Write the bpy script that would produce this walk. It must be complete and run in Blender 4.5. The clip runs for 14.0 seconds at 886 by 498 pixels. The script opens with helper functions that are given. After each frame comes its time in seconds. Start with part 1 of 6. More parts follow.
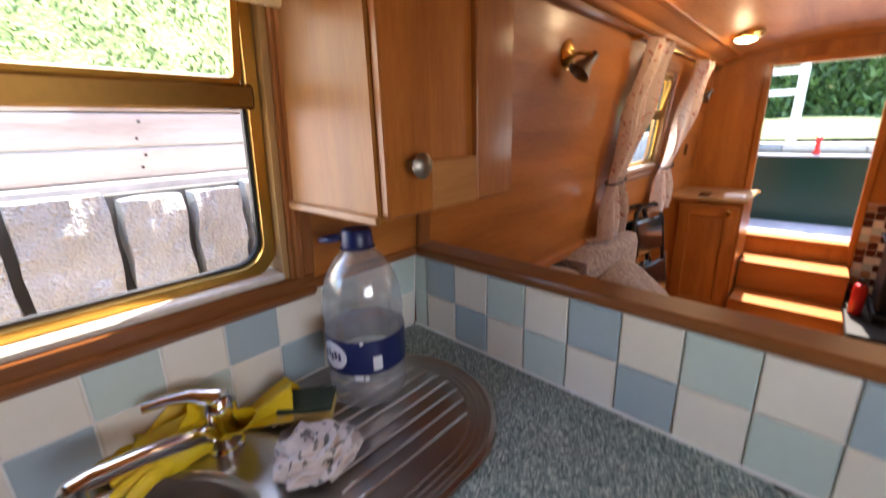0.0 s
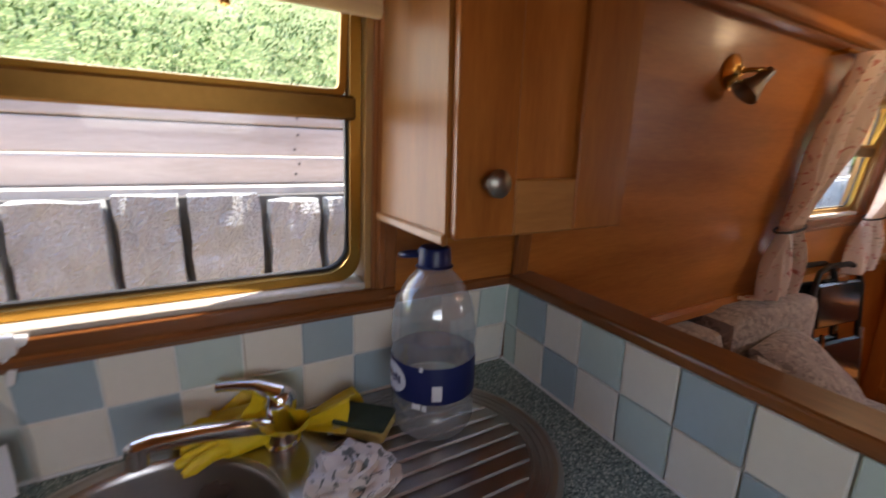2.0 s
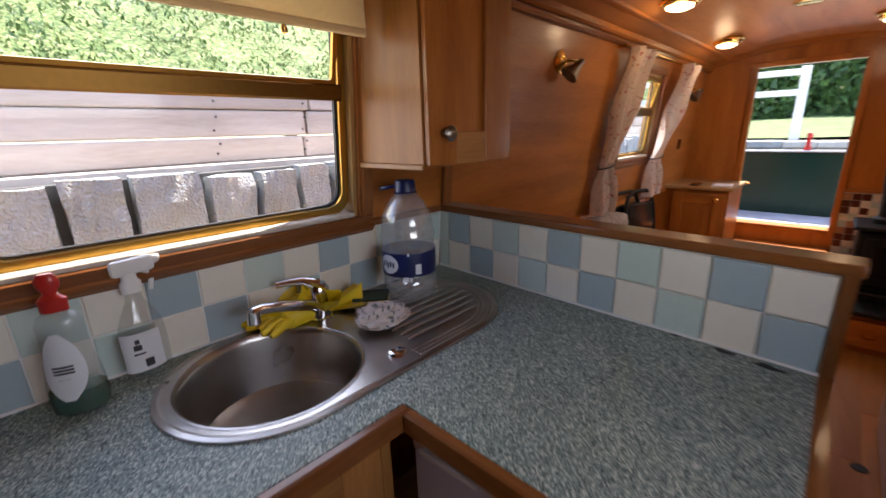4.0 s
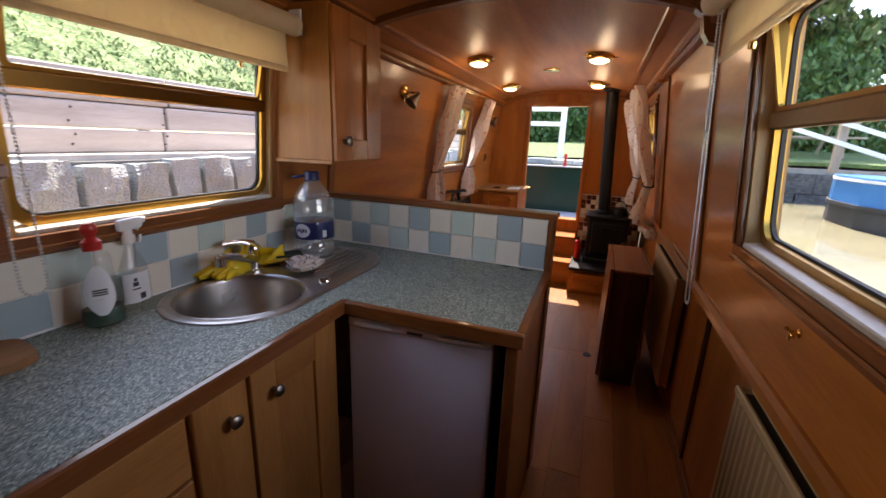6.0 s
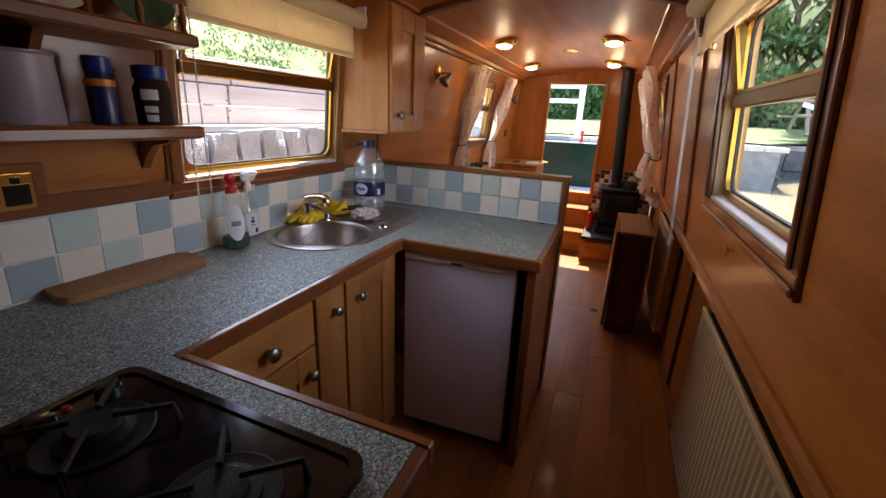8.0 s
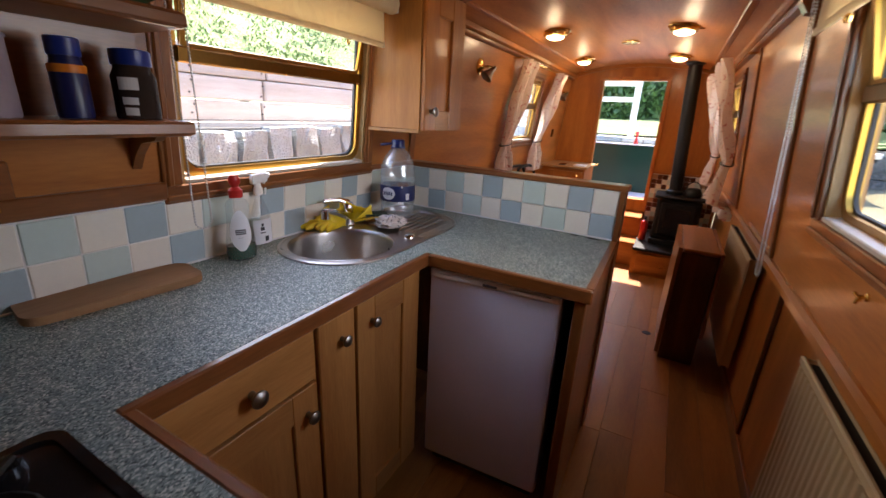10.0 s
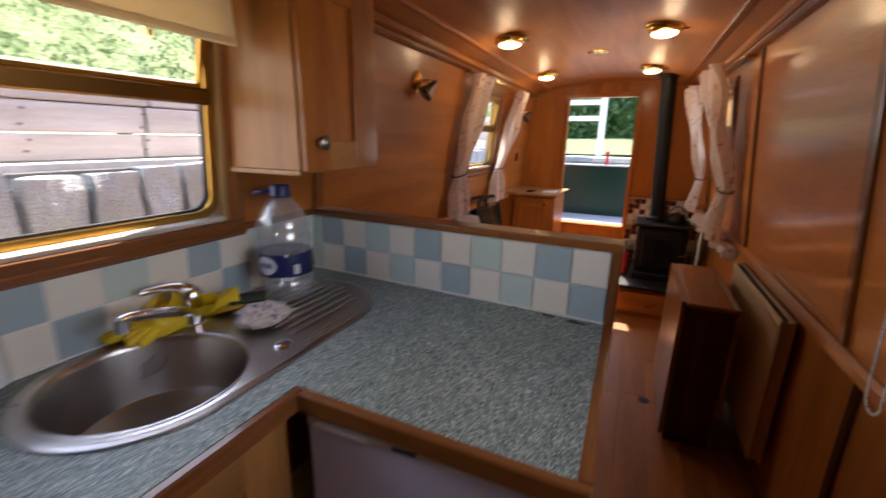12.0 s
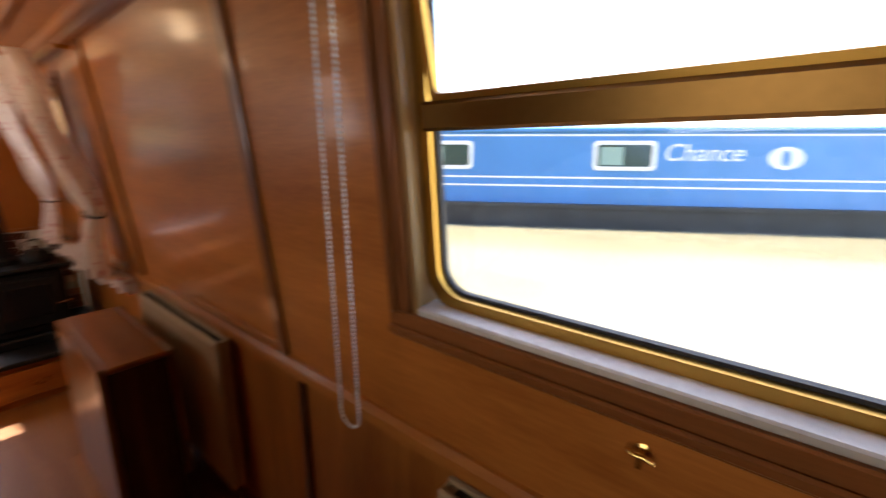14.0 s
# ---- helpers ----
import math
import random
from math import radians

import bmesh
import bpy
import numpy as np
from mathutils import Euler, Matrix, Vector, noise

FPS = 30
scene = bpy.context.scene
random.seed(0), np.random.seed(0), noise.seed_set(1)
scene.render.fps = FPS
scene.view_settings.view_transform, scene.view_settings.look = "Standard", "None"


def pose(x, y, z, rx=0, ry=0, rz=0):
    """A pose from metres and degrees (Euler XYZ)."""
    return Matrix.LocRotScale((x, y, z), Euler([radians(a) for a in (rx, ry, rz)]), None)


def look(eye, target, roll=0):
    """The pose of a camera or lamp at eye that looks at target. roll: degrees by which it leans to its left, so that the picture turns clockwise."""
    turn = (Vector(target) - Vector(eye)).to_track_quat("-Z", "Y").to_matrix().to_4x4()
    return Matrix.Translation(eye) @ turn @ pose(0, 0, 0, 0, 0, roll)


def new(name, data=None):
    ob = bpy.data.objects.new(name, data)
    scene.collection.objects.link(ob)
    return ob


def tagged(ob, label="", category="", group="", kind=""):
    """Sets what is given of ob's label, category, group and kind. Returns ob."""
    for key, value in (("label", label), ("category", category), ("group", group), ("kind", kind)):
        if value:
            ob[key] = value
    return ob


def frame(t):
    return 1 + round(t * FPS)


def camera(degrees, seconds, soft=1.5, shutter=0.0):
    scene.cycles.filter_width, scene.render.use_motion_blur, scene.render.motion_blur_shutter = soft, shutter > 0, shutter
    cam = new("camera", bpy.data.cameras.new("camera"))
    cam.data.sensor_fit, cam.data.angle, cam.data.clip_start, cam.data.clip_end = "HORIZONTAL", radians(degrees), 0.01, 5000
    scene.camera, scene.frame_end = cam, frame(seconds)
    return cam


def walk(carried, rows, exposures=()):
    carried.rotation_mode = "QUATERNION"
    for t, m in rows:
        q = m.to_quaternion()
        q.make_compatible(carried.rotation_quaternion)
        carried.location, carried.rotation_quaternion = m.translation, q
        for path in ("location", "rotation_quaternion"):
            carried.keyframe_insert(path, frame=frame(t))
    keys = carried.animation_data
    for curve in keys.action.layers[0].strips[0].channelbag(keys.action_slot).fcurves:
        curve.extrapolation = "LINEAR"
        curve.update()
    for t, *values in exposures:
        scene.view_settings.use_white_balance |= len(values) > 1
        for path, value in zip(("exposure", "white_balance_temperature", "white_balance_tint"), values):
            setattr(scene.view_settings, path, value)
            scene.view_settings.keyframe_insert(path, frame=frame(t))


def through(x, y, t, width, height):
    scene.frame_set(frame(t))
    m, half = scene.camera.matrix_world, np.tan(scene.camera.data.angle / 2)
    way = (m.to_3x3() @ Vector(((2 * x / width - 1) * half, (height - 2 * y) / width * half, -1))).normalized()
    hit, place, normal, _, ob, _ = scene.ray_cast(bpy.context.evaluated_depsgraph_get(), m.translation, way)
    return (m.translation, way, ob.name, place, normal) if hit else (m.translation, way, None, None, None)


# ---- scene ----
cam = camera(94.7, 14.0, shutter=0.5)
PATH = [
    (0, (-0.006, 0.106, 1.48), (-1.298, 1.526, 0.918), -1.7),
    (0.5, (-0.007, 0.163, 1.527), (-1.426, 1.534, 1.198), 0.6),
    (1, (0.005, 0.194, 1.528), (-1.528, 1.451, 1.268), 0.2),
    (1.5, (0.006, 0.226, 1.511), (-1.61, 1.356, 1.178), 0.2),
    (2, (-0.004, 0.219, 1.463), (-1.708, 1.168, 1.019), 1.2),
    (2.2, (-0.006, 0.214, 1.46), (-1.73, 1.093, 0.956), 1.7),
    (4.3, (0.318, -0.303, 1.429), (-0.94, 1.146, 0.865), -0.8),
    (4.5, (0.352, -0.357, 1.43), (-0.861, 1.127, 0.857), 0.3),
    (5, (0.375, -0.512, 1.441), (-0.657, 1.104, 0.872), 0.5),
    (5.5, (0.421, -0.716, 1.436), (-0.266, 1.075, 0.871), -0.6),
    (6, (0.452, -0.825, 1.442), (-0.216, 0.988, 0.93), 2.0),
    (6.5, (0.465, -0.942, 1.439), (-0.369, 0.797, 0.91), 2.5),
    (7, (0.481, -1.109, 1.432), (-0.249, 0.677, 0.905), 1.4),
    (7.5, (0.503, -1.214, 1.434), (-0.202, 0.56, 0.838), 1.3),
    (7.7, (0.512, -1.231, 1.431), (-0.188, 0.541, 0.821), 2.0),
    (9.8, (0.454, -1.04, 1.426), (-0.4, 0.663, 0.815), 2.5),
    (10, (0.444, -0.999, 1.423), (-0.447, 0.678, 0.795), 2.8),
    (10.5, (0.391, -0.849, 1.428), (-0.559, 0.794, 0.794), 3.1),
    (11, (0.339, -0.713, 1.422), (-0.681, 0.901, 0.831), 1.6),
    (11.5, (0.305, -0.545, 1.416), (-0.675, 1.092, 0.816), 0.5),
    (12, (0.319, -0.35, 1.444), (-0.486, 1.405, 0.922), 0.9),
    (12.5, (0.282, -0.195, 1.445), (0.006, 1.723, 0.95), 0.9),
    (13, (0.241, -0.114, 1.471), (0.726, 1.754, 0.949), -2.4),
    (13.5, (0.302, -0.011, 1.462), (1.276, 1.667, 0.976), 0.5),
    (14, (0.355, 0.011, 1.463), (1.873, 1.231, 1.005), 0.3),
]
EXPOSURES = [(0.0, 3.25, 6800, 16), (0.5, 2.75, 6800, 16), (1.0, 2.65, 6800, 16), (1.5, 2.60, 6800, 16), (2.0, 2.45, 6800, 16), (4.5, 2.55, 6800, 16), (5.0, 2.15, 6800, 16), (5.5, 2.05, 6800, 16), (6.0, 2.50, 6800, 16), (6.5, 2.60, 6800, 16), (7.0, 2.65, 6800, 16), (7.5, 2.80, 6800, 16), (10.0, 3.10, 6800, 16), (10.5, 3.40, 6800, 16), (11.0, 3.40, 6800, 16), (11.5, 3.10, 6800, 16), (12.0, 2.65, 6800, 16), (12.5, 2.55, 6800, 16), (13.0, 3.20, 6800, 16), (13.5, 3.20, 6800, 16), (14.0, 2.70, 6800, 16)]
walk(cam, [(t, look(eye, target, roll)) for t, eye, target, roll in PATH], EXPOSURES)

# ---- light ----
SUN_AZ, SUN_EL = -8.0, 56.0  # compass degrees from +y towards +x
world = bpy.data.worlds.new("sky")
scene.world = world
world.use_nodes = True
_nt = world.node_tree
_sky = _nt.nodes.new("ShaderNodeTexSky")
_sky.sky_type = "NISHITA"
_sky.sun_disc = False
_sky.sun_elevation = radians(SUN_EL)
_sky.sun_rotation = radians(SUN_AZ)
_nt.links.new(_sky.outputs[0], _nt.nodes["Background"].inputs[0])
_nt.nodes["Background"].inputs[1].default_value = 0.15
sun = new("sun", bpy.data.lights.new("sun", "SUN"))
sun.data.energy, sun.data.angle, sun.data.color = 2.9, radians(0.5), (1.0, 0.94, 0.84)
_az, _el = radians(SUN_AZ), radians(SUN_EL)
SUN_DIR = Vector((math.sin(_az) * math.cos(_el), math.cos(_az) * math.cos(_el), math.sin(_el)))
sun.matrix_world = look(SUN_DIR * 40, (0, 0, 0))


def daylight(name, eye, target, w, h, power, fan=110):
    """The sky's light entering by an opening."""
    ob = new(name, bpy.data.lights.new(name, "AREA"))
    ob.data.shape, ob.data.size, ob.data.size_y, ob.data.energy = "RECTANGLE", w, h, power
    ob.data.color, ob.data.spread = (0.98, 0.98, 0.97), radians(fan)
    ob.matrix_world = look(eye, target)
    return ob


daylight("window_daylight", (-0.835, 0.065, 1.49), (0, 0.065, 1.62), 0.74, 0.50, 0.60, 125)
daylight("window_daylight", (0.90, 0.07, 1.49), (0, 0.07, 1.50), 0.72, 0.52, 0.42, 120)
daylight("window_daylight", (-0.84, 2.70, 1.49), (0, 2.70, 1.50), 0.48, 0.46, 1.0, 135)
daylight("window_daylight", (0.905, 2.88, 1.49), (0, 2.88, 1.50), 0.48, 0.46, 1.0, 135)

# ---- materials ----


def material(name):
    m = bpy.data.materials.new(name)
    m.use_nodes = True
    return m, m.node_tree.nodes, m.node_tree.links, m.node_tree.nodes["Principled BSDF"]


def plain(name, color, rough=0.5, metal=0.0, var=0.12, scale=30.0, bump=0.15, spec=0.5, coat=0.0, dist=0.002):
    """A painted, moulded or metal surface with slight mottling at two scales and fine relief."""
    m, n, l, b = material(name)
    tc = n.new("ShaderNodeTexCoord")
    big = n.new("ShaderNodeTexNoise")
    big.inputs["Scale"].default_value, big.inputs["Detail"].default_value = scale * 0.12, 4
    fine = n.new("ShaderNodeTexNoise")
    fine.inputs["Scale"].default_value, fine.inputs["Detail"].default_value = scale * 4, 3
    add = n.new("ShaderNodeMath")
    add.operation = "MULTIPLY_ADD"
    add.inputs[1].default_value = 0.35
    ramp = n.new("ShaderNodeMapRange")
    ramp.inputs["From Min"].default_value, ramp.inputs["From Max"].default_value = 0.45, 0.95
    ramp.inputs["To Min"].default_value, ramp.inputs["To Max"].default_value = 1 - var, 1 + var
    mul = n.new("ShaderNodeVectorMath")
    mul.operation = "SCALE"
    mul.inputs[0].default_value = color
    for tex in (big, fine):
        l.new(tc.outputs["Object"], tex.inputs["Vector"])
    l.new(fine.outputs[0], add.inputs[0])
    l.new(big.outputs[0], add.inputs[2])
    l.new(add.outputs[0], ramp.inputs["Value"])
    l.new(ramp.outputs[0], mul.inputs["Scale"])
    l.new(mul.outputs[0], b.inputs["Base Color"])
    rr = n.new("ShaderNodeMapRange")
    rr.inputs["To Min"].default_value, rr.inputs["To Max"].default_value = max(0.02, rough - 0.07), min(1, rough + 0.07)
    l.new(big.outputs[0], rr.inputs["Value"])
    l.new(rr.outputs[0], b.inputs["Roughness"])
    b.inputs["Metallic"].default_value = metal
    b.inputs["Specular IOR Level"].default_value = spec
    b.inputs["Coat Weight"].default_value = coat
    b.inputs["Coat Roughness"].default_value = 0.15
    if bump:
        bp = n.new("ShaderNodeBump")
        bp.inputs["Strength"].default_value, bp.inputs["Distance"].default_value = bump, dist
        l.new(fine.outputs[0], bp.inputs["Height"])
        l.new(bp.outputs[0], b.inputs["Normal"])
    return m


def wood(name, dark, light, axis="y", rough=0.3, coat=0.5, ring=9.0, piece=0.25, bump=0.2):
    """Varnished timber with long grain along one axis, figure, pores, and a slight change from piece to piece."""
    m, n, l, b = material(name)
    tc = n.new("ShaderNodeTexCoord")
    info = n.new("ShaderNodeObjectInfo")
    mp = n.new("ShaderNodeMapping")
    stretch = {"x": (0.12, 1, 1), "y": (1, 0.12, 1), "z": (1, 1, 0.12)}[axis]
    mp.inputs["Scale"].default_value = stretch
    shift = n.new("ShaderNodeVectorMath")
    shift.operation = "SCALE"
    shift.inputs[0].default_value = (7.3, 3.1, 5.7)
    l.new(info.outputs["Random"], shift.inputs["Scale"])
    l.new(shift.outputs[0], mp.inputs["Location"])
    l.new(tc.outputs["Object"], mp.inputs["Vector"])
    figure = n.new("ShaderNodeTexNoise")
    figure.inputs["Scale"].default_value, figure.inputs["Detail"].default_value, figure.inputs["Distortion"].default_value = ring, 5, 0.6
    grain = n.new("ShaderNodeTexNoise")
    grain.inputs["Scale"].default_value, grain.inputs["Detail"].default_value, grain.inputs["Roughness"].default_value = 140, 4, 0.65
    for tex in (figure, grain):
        l.new(mp.outputs[0], tex.inputs["Vector"])
    mixv = n.new("ShaderNodeMath")
    mixv.operation = "MULTIPLY_ADD"
    mixv.inputs[1].default_value = 0.45
    l.new(grain.outputs[0], mixv.inputs[0])
    l.new(figure.outputs[0], mixv.inputs[2])
    ramp = n.new("ShaderNodeValToRGB")
    ramp.color_ramp.elements[0].position, ramp.color_ramp.elements[0].color = 0.5, (*dark, 1)
    ramp.color_ramp.elements[1].position, ramp.color_ramp.elements[1].color = 0.92, (*light, 1)
    l.new(mixv.outputs[0], ramp.inputs[0])
    vary = n.new("ShaderNodeMapRange")
    vary.inputs["To Min"].default_value, vary.inputs["To Max"].default_value = 1 - piece * 0.5, 1 + piece * 0.5
    l.new(info.outputs["Random"], vary.inputs["Value"])
    mul = n.new("ShaderNodeVectorMath")
    mul.operation = "SCALE"
    l.new(ramp.outputs[0], mul.inputs[0])
    l.new(vary.outputs[0], mul.inputs["Scale"])
    l.new(mul.outputs[0], b.inputs["Base Color"])
    b.inputs["Roughness"].default_value = rough
    b.inputs["Coat Weight"].default_value = coat
    b.inputs["Coat Roughness"].default_value = 0.12
    b.inputs["Specular IOR Level"].default_value = 0.3
    bp = n.new("ShaderNodeBump")
    bp.inputs["Strength"].default_value, bp.inputs["Distance"].default_value = bump, 0.0012
    l.new(mixv.outputs[0], bp.inputs["Height"])
    l.new(bp.outputs[0], b.inputs["Normal"])
    return m


def speckle(name, colors, scale, rough, bump=0.1, dist=0.001):
    """A surface flecked with several colours, such as laminate, gravel or print."""
    m, n, l, b = material(name)
    tc = n.new("ShaderNodeTexCoord")
    v = n.new("ShaderNodeTexVoronoi")
    v.inputs["Scale"].default_value = scale
    l.new(tc.outputs["Object"], v.inputs["Vector"])
    sep = n.new("ShaderNodeSeparateColor")
    l.new(v.outputs["Color"], sep.inputs[0])
    ramp = n.new("ShaderNodeValToRGB")
    ramp.color_ramp.interpolation = "CONSTANT"
    while len(ramp.color_ramp.elements) < len(colors):
        ramp.color_ramp.elements.new(0.5)
    for i, (pos, c) in enumerate(colors):
        ramp.color_ramp.elements[i].position, ramp.color_ramp.elements[i].color = pos, (*c, 1)
    l.new(sep.outputs[0], ramp.inputs[0])
    big = n.new("ShaderNodeTexNoise")
    big.inputs["Scale"].default_value, big.inputs["Detail"].default_value = 4, 4
    l.new(tc.outputs["Object"], big.inputs["Vector"])
    rng = n.new("ShaderNodeMapRange")
    rng.inputs["To Min"].default_value, rng.inputs["To Max"].default_value = 0.8, 1.2
    l.new(big.outputs[0], rng.inputs["Value"])
    mul = n.new("ShaderNodeVectorMath")
    mul.operation = "SCALE"
    l.new(ramp.outputs[0], mul.inputs[0])
    l.new(rng.outputs[0], mul.inputs["Scale"])
    l.new(mul.outputs[0], b.inputs["Base Color"])
    rr = n.new("ShaderNodeMapRange")
    rr.inputs["To Min"].default_value, rr.inputs["To Max"].default_value = rough - 0.08, rough + 0.08
    l.new(big.outputs[0], rr.inputs["Value"])
    l.new(rr.outputs[0], b.inputs["Roughness"])
    bp = n.new("ShaderNodeBump")
    bp.inputs["Strength"].default_value, bp.inputs["Distance"].default_value = bump, dist
    l.new(sep.outputs[1], bp.inputs["Height"])
    l.new(bp.outputs[0], b.inputs["Normal"])
    return m


def cloth(name, base, motif, second, scale, amount=0.56, through=0.0, weave=900):
    """Woven cloth with a scattered printed motif."""
    m, n, l, b = material(name)
    tc = n.new("ShaderNodeTexCoord")
    a = n.new("ShaderNodeTexNoise")
    a.inputs["Scale"].default_value, a.inputs["Detail"].default_value, a.inputs["Distortion"].default_value = scale, 3, 1.6
    c = n.new("ShaderNodeTexNoise")
    c.inputs["Scale"].default_value, c.inputs["Detail"].default_value, c.inputs["Distortion"].default_value = scale * 1.9, 2, 0.8
    w = n.new("ShaderNodeTexNoise")
    w.inputs["Scale"].default_value = weave
    for tex in (a, c, w):
        l.new(tc.outputs["Object"], tex.inputs["Vector"])
    last = None
    for tex, col, at in ((a, motif, amount), (c, second, amount + 0.04)):
        ramp = n.new("ShaderNodeMapRange")
        ramp.inputs["From Min"].default_value, ramp.inputs["From Max"].default_value = at, at + 0.05
        l.new(tex.outputs[0], ramp.inputs["Value"])
        mx = n.new("ShaderNodeMix")
        mx.data_type = "RGBA"
        l.new(ramp.outputs[0], mx.inputs["Factor"])
        if last:
            l.new(last, mx.inputs["A"])
        else:
            mx.inputs["A"].default_value = (*base, 1)
        mx.inputs["B"].default_value = (*col, 1)
        last = mx.outputs["Result"]
    l.new(last, b.inputs["Base Color"])
    b.inputs["Roughness"].default_value = 0.9
    b.inputs["Sheen Weight"].default_value = 0.2
    bp = n.new("ShaderNodeBump")
    bp.inputs["Strength"].default_value, bp.inputs["Distance"].default_value = 0.3, 0.001
    l.new(w.outputs[0], bp.inputs["Height"])
    l.new(bp.outputs[0], b.inputs["Normal"])
    if through:
        tr = n.new("ShaderNodeBsdfTranslucent")
        l.new(last, tr.inputs["Color"])
        mix = n.new("ShaderNodeMixShader")
        mix.inputs[0].default_value = through
        l.new(b.outputs[0], mix.inputs[1])
        l.new(tr.outputs[0], mix.inputs[2])
        l.new(mix.outputs[0], n["Material Output"].inputs["Surface"])
    return m


def clear(name, tint=(1, 1, 1), gloss=0.02, share=0.025, haze=0.0):
    """Thin clear sheet: see-through, with the gloss of a smooth face."""
    m, n, l, b = material(name)
    n.remove(b)
    t = n.new("ShaderNodeBsdfTransparent")
    t.inputs[0].default_value = (*tint, 1)
    g = n.new("ShaderNodeBsdfGlossy")
    g.inputs["Roughness"].default_value = gloss
    mix = n.new("ShaderNodeMixShader")
    mix.inputs[0].default_value = share
    l.new(t.outputs[0], mix.inputs[1])
    l.new(g.outputs[0], mix.inputs[2])
    out = mix
    if haze:
        d = n.new("ShaderNodeBsdfDiffuse")
        d.inputs[0].default_value = (0.8, 0.8, 0.8, 1)
        out = n.new("ShaderNodeMixShader")
        out.inputs[0].default_value = haze
        l.new(mix.outputs[0], out.inputs[1])
        l.new(d.outputs[0], out.inputs[2])
    l.new(out.outputs[0], n["Material Output"].inputs["Surface"])
    return m


def glowing(name, color, strength):
    m, n, l, b = material(name)
    b.inputs["Base Color"].default_value = (*color, 1)
    b.inputs["Emission Color"].default_value = (*color, 1)
    b.inputs["Emission Strength"].default_value = strength
    return m


OAK_Y = wood("oak_veneer_along", (0.285, 0.088, 0.0155), (0.475, 0.17, 0.034), "y", rough=0.36, coat=0.2)
OAK_Z = wood("oak_veneer_upright", (0.285, 0.088, 0.0155), (0.475, 0.17, 0.034), "z", rough=0.36, coat=0.2)
OAK_X = wood("oak_veneer_across", (0.285, 0.088, 0.0155), (0.475, 0.17, 0.034), "x", rough=0.36, coat=0.2)
CEIL = wood("oak_ceiling_veneer", (0.31, 0.108, 0.027), (0.50, 0.205, 0.06), "y", rough=0.5, coat=0.06)
TRIM_Y = wood("stained_trim_along", (0.13, 0.042, 0.011), (0.27, 0.094, 0.026), "y", rough=0.33, coat=0.4)
TRIM_Z = wood("stained_trim_upright", (0.13, 0.042, 0.011), (0.27, 0.094, 0.026), "z", rough=0.33, coat=0.4)
TRIM_X = wood("stained_trim_across", (0.13, 0.042, 0.011), (0.27, 0.094, 0.026), "x", rough=0.33, coat=0.4)
PALE_Z = wood("pale_oak_upright", (0.32, 0.18, 0.065), (0.47, 0.29, 0.12), "z", rough=0.4, coat=0.2)
PALE_Y = wood("pale_oak_along", (0.33, 0.185, 0.07), (0.49, 0.30, 0.13), "y", rough=0.4, coat=0.2)
CAB_Z = wood("kitchen_oak_upright", (0.255, 0.098, 0.024), (0.42, 0.19, 0.054), "z", rough=0.42, coat=0.15)
CAB_Y = wood("kitchen_oak_along", (0.255, 0.098, 0.024), (0.42, 0.19, 0.054), "y", rough=0.42, coat=0.15)
GOLDEN_Z = wood("golden_oak_upright", (0.24, 0.088, 0.015), (0.40, 0.165, 0.034), "z", rough=0.45, coat=0.06)
# dark wood, deepened to carry the shade on the folded table's ends
DARK_WOOD_AND_SHADE = wood("dark_polished_wood_and_shade", (0.04, 0.0125, 0.0045), (0.10, 0.032, 0.010), "z", rough=0.25, coat=0.6)
FLOOR = wood("laminate_floor", (0.20, 0.072, 0.014), (0.34, 0.13, 0.027), "y", rough=0.45, coat=0.06, piece=0.3)
BOARD = wood("chopping_board_wood", (0.22, 0.11, 0.05), (0.36, 0.20, 0.095), "y", rough=0.6, coat=0.0)
LAMINATE = speckle("speckled_laminate", [(0.0, (0.115, 0.165, 0.155)), (0.28, (0.205, 0.27, 0.25)), (0.55, (0.31, 0.375, 0.345)), (0.74, (0.54, 0.58, 0.53)), (0.88, (0.045, 0.07, 0.07))], 330, 0.54)
CREAM_TILE = plain("cream_glazed_tile", (0.81, 0.76, 0.66), 0.14, var=0.06, bump=0.05, scale=14)
SAGE_TILE = plain("sage_glazed_tile", (0.55, 0.65, 0.60), 0.14, var=0.06, bump=0.05, scale=14)
BLUE_TILE = plain("blue_glazed_tile", (0.38, 0.47, 0.505), 0.14, var=0.06, bump=0.05, scale=14)
GROUT = plain("white_grout", (0.72, 0.71, 0.67), 0.85, var=0.1, scale=60, bump=0.3)
STEEL = plain("brushed_steel", (0.46, 0.43, 0.40), 0.3, 1.0, var=0.12, scale=90, bump=0.08)
CHROME = plain("chrome", (0.75, 0.75, 0.77), 0.07, 1.0, var=0.03, bump=0.0)
BRASS = plain("polished_brass", (0.78, 0.52, 0.16), 0.18, 1.0, var=0.1, scale=25, bump=0.05)
GOLD = plain("gold_anodised_frame", (0.46, 0.25, 0.05), 0.30, 1.0, var=0.12, scale=20, bump=0.05)
PEWTER = plain("dull_pewter", (0.26, 0.24, 0.21), 0.35, 1.0, var=0.2, scale=60, bump=0.1)
FRIDGE = plain("silver_fridge_paint", (0.66, 0.66, 0.80), 0.42, 0.0, var=0.05, scale=40, bump=0.06)
FRIDGE_TRIM = plain("pale_fridge_plastic", (0.76, 0.75, 0.76), 0.45, var=0.06, bump=0.05)
IRON = plain("black_cast_iron", (0.010, 0.0095, 0.009), 0.5, 0.0, var=0.3, scale=70, bump=0.35, spec=0.25)
BLACK = plain("black_enamel", (0.012, 0.012, 0.013), 0.12, var=0.3, bump=0.02)
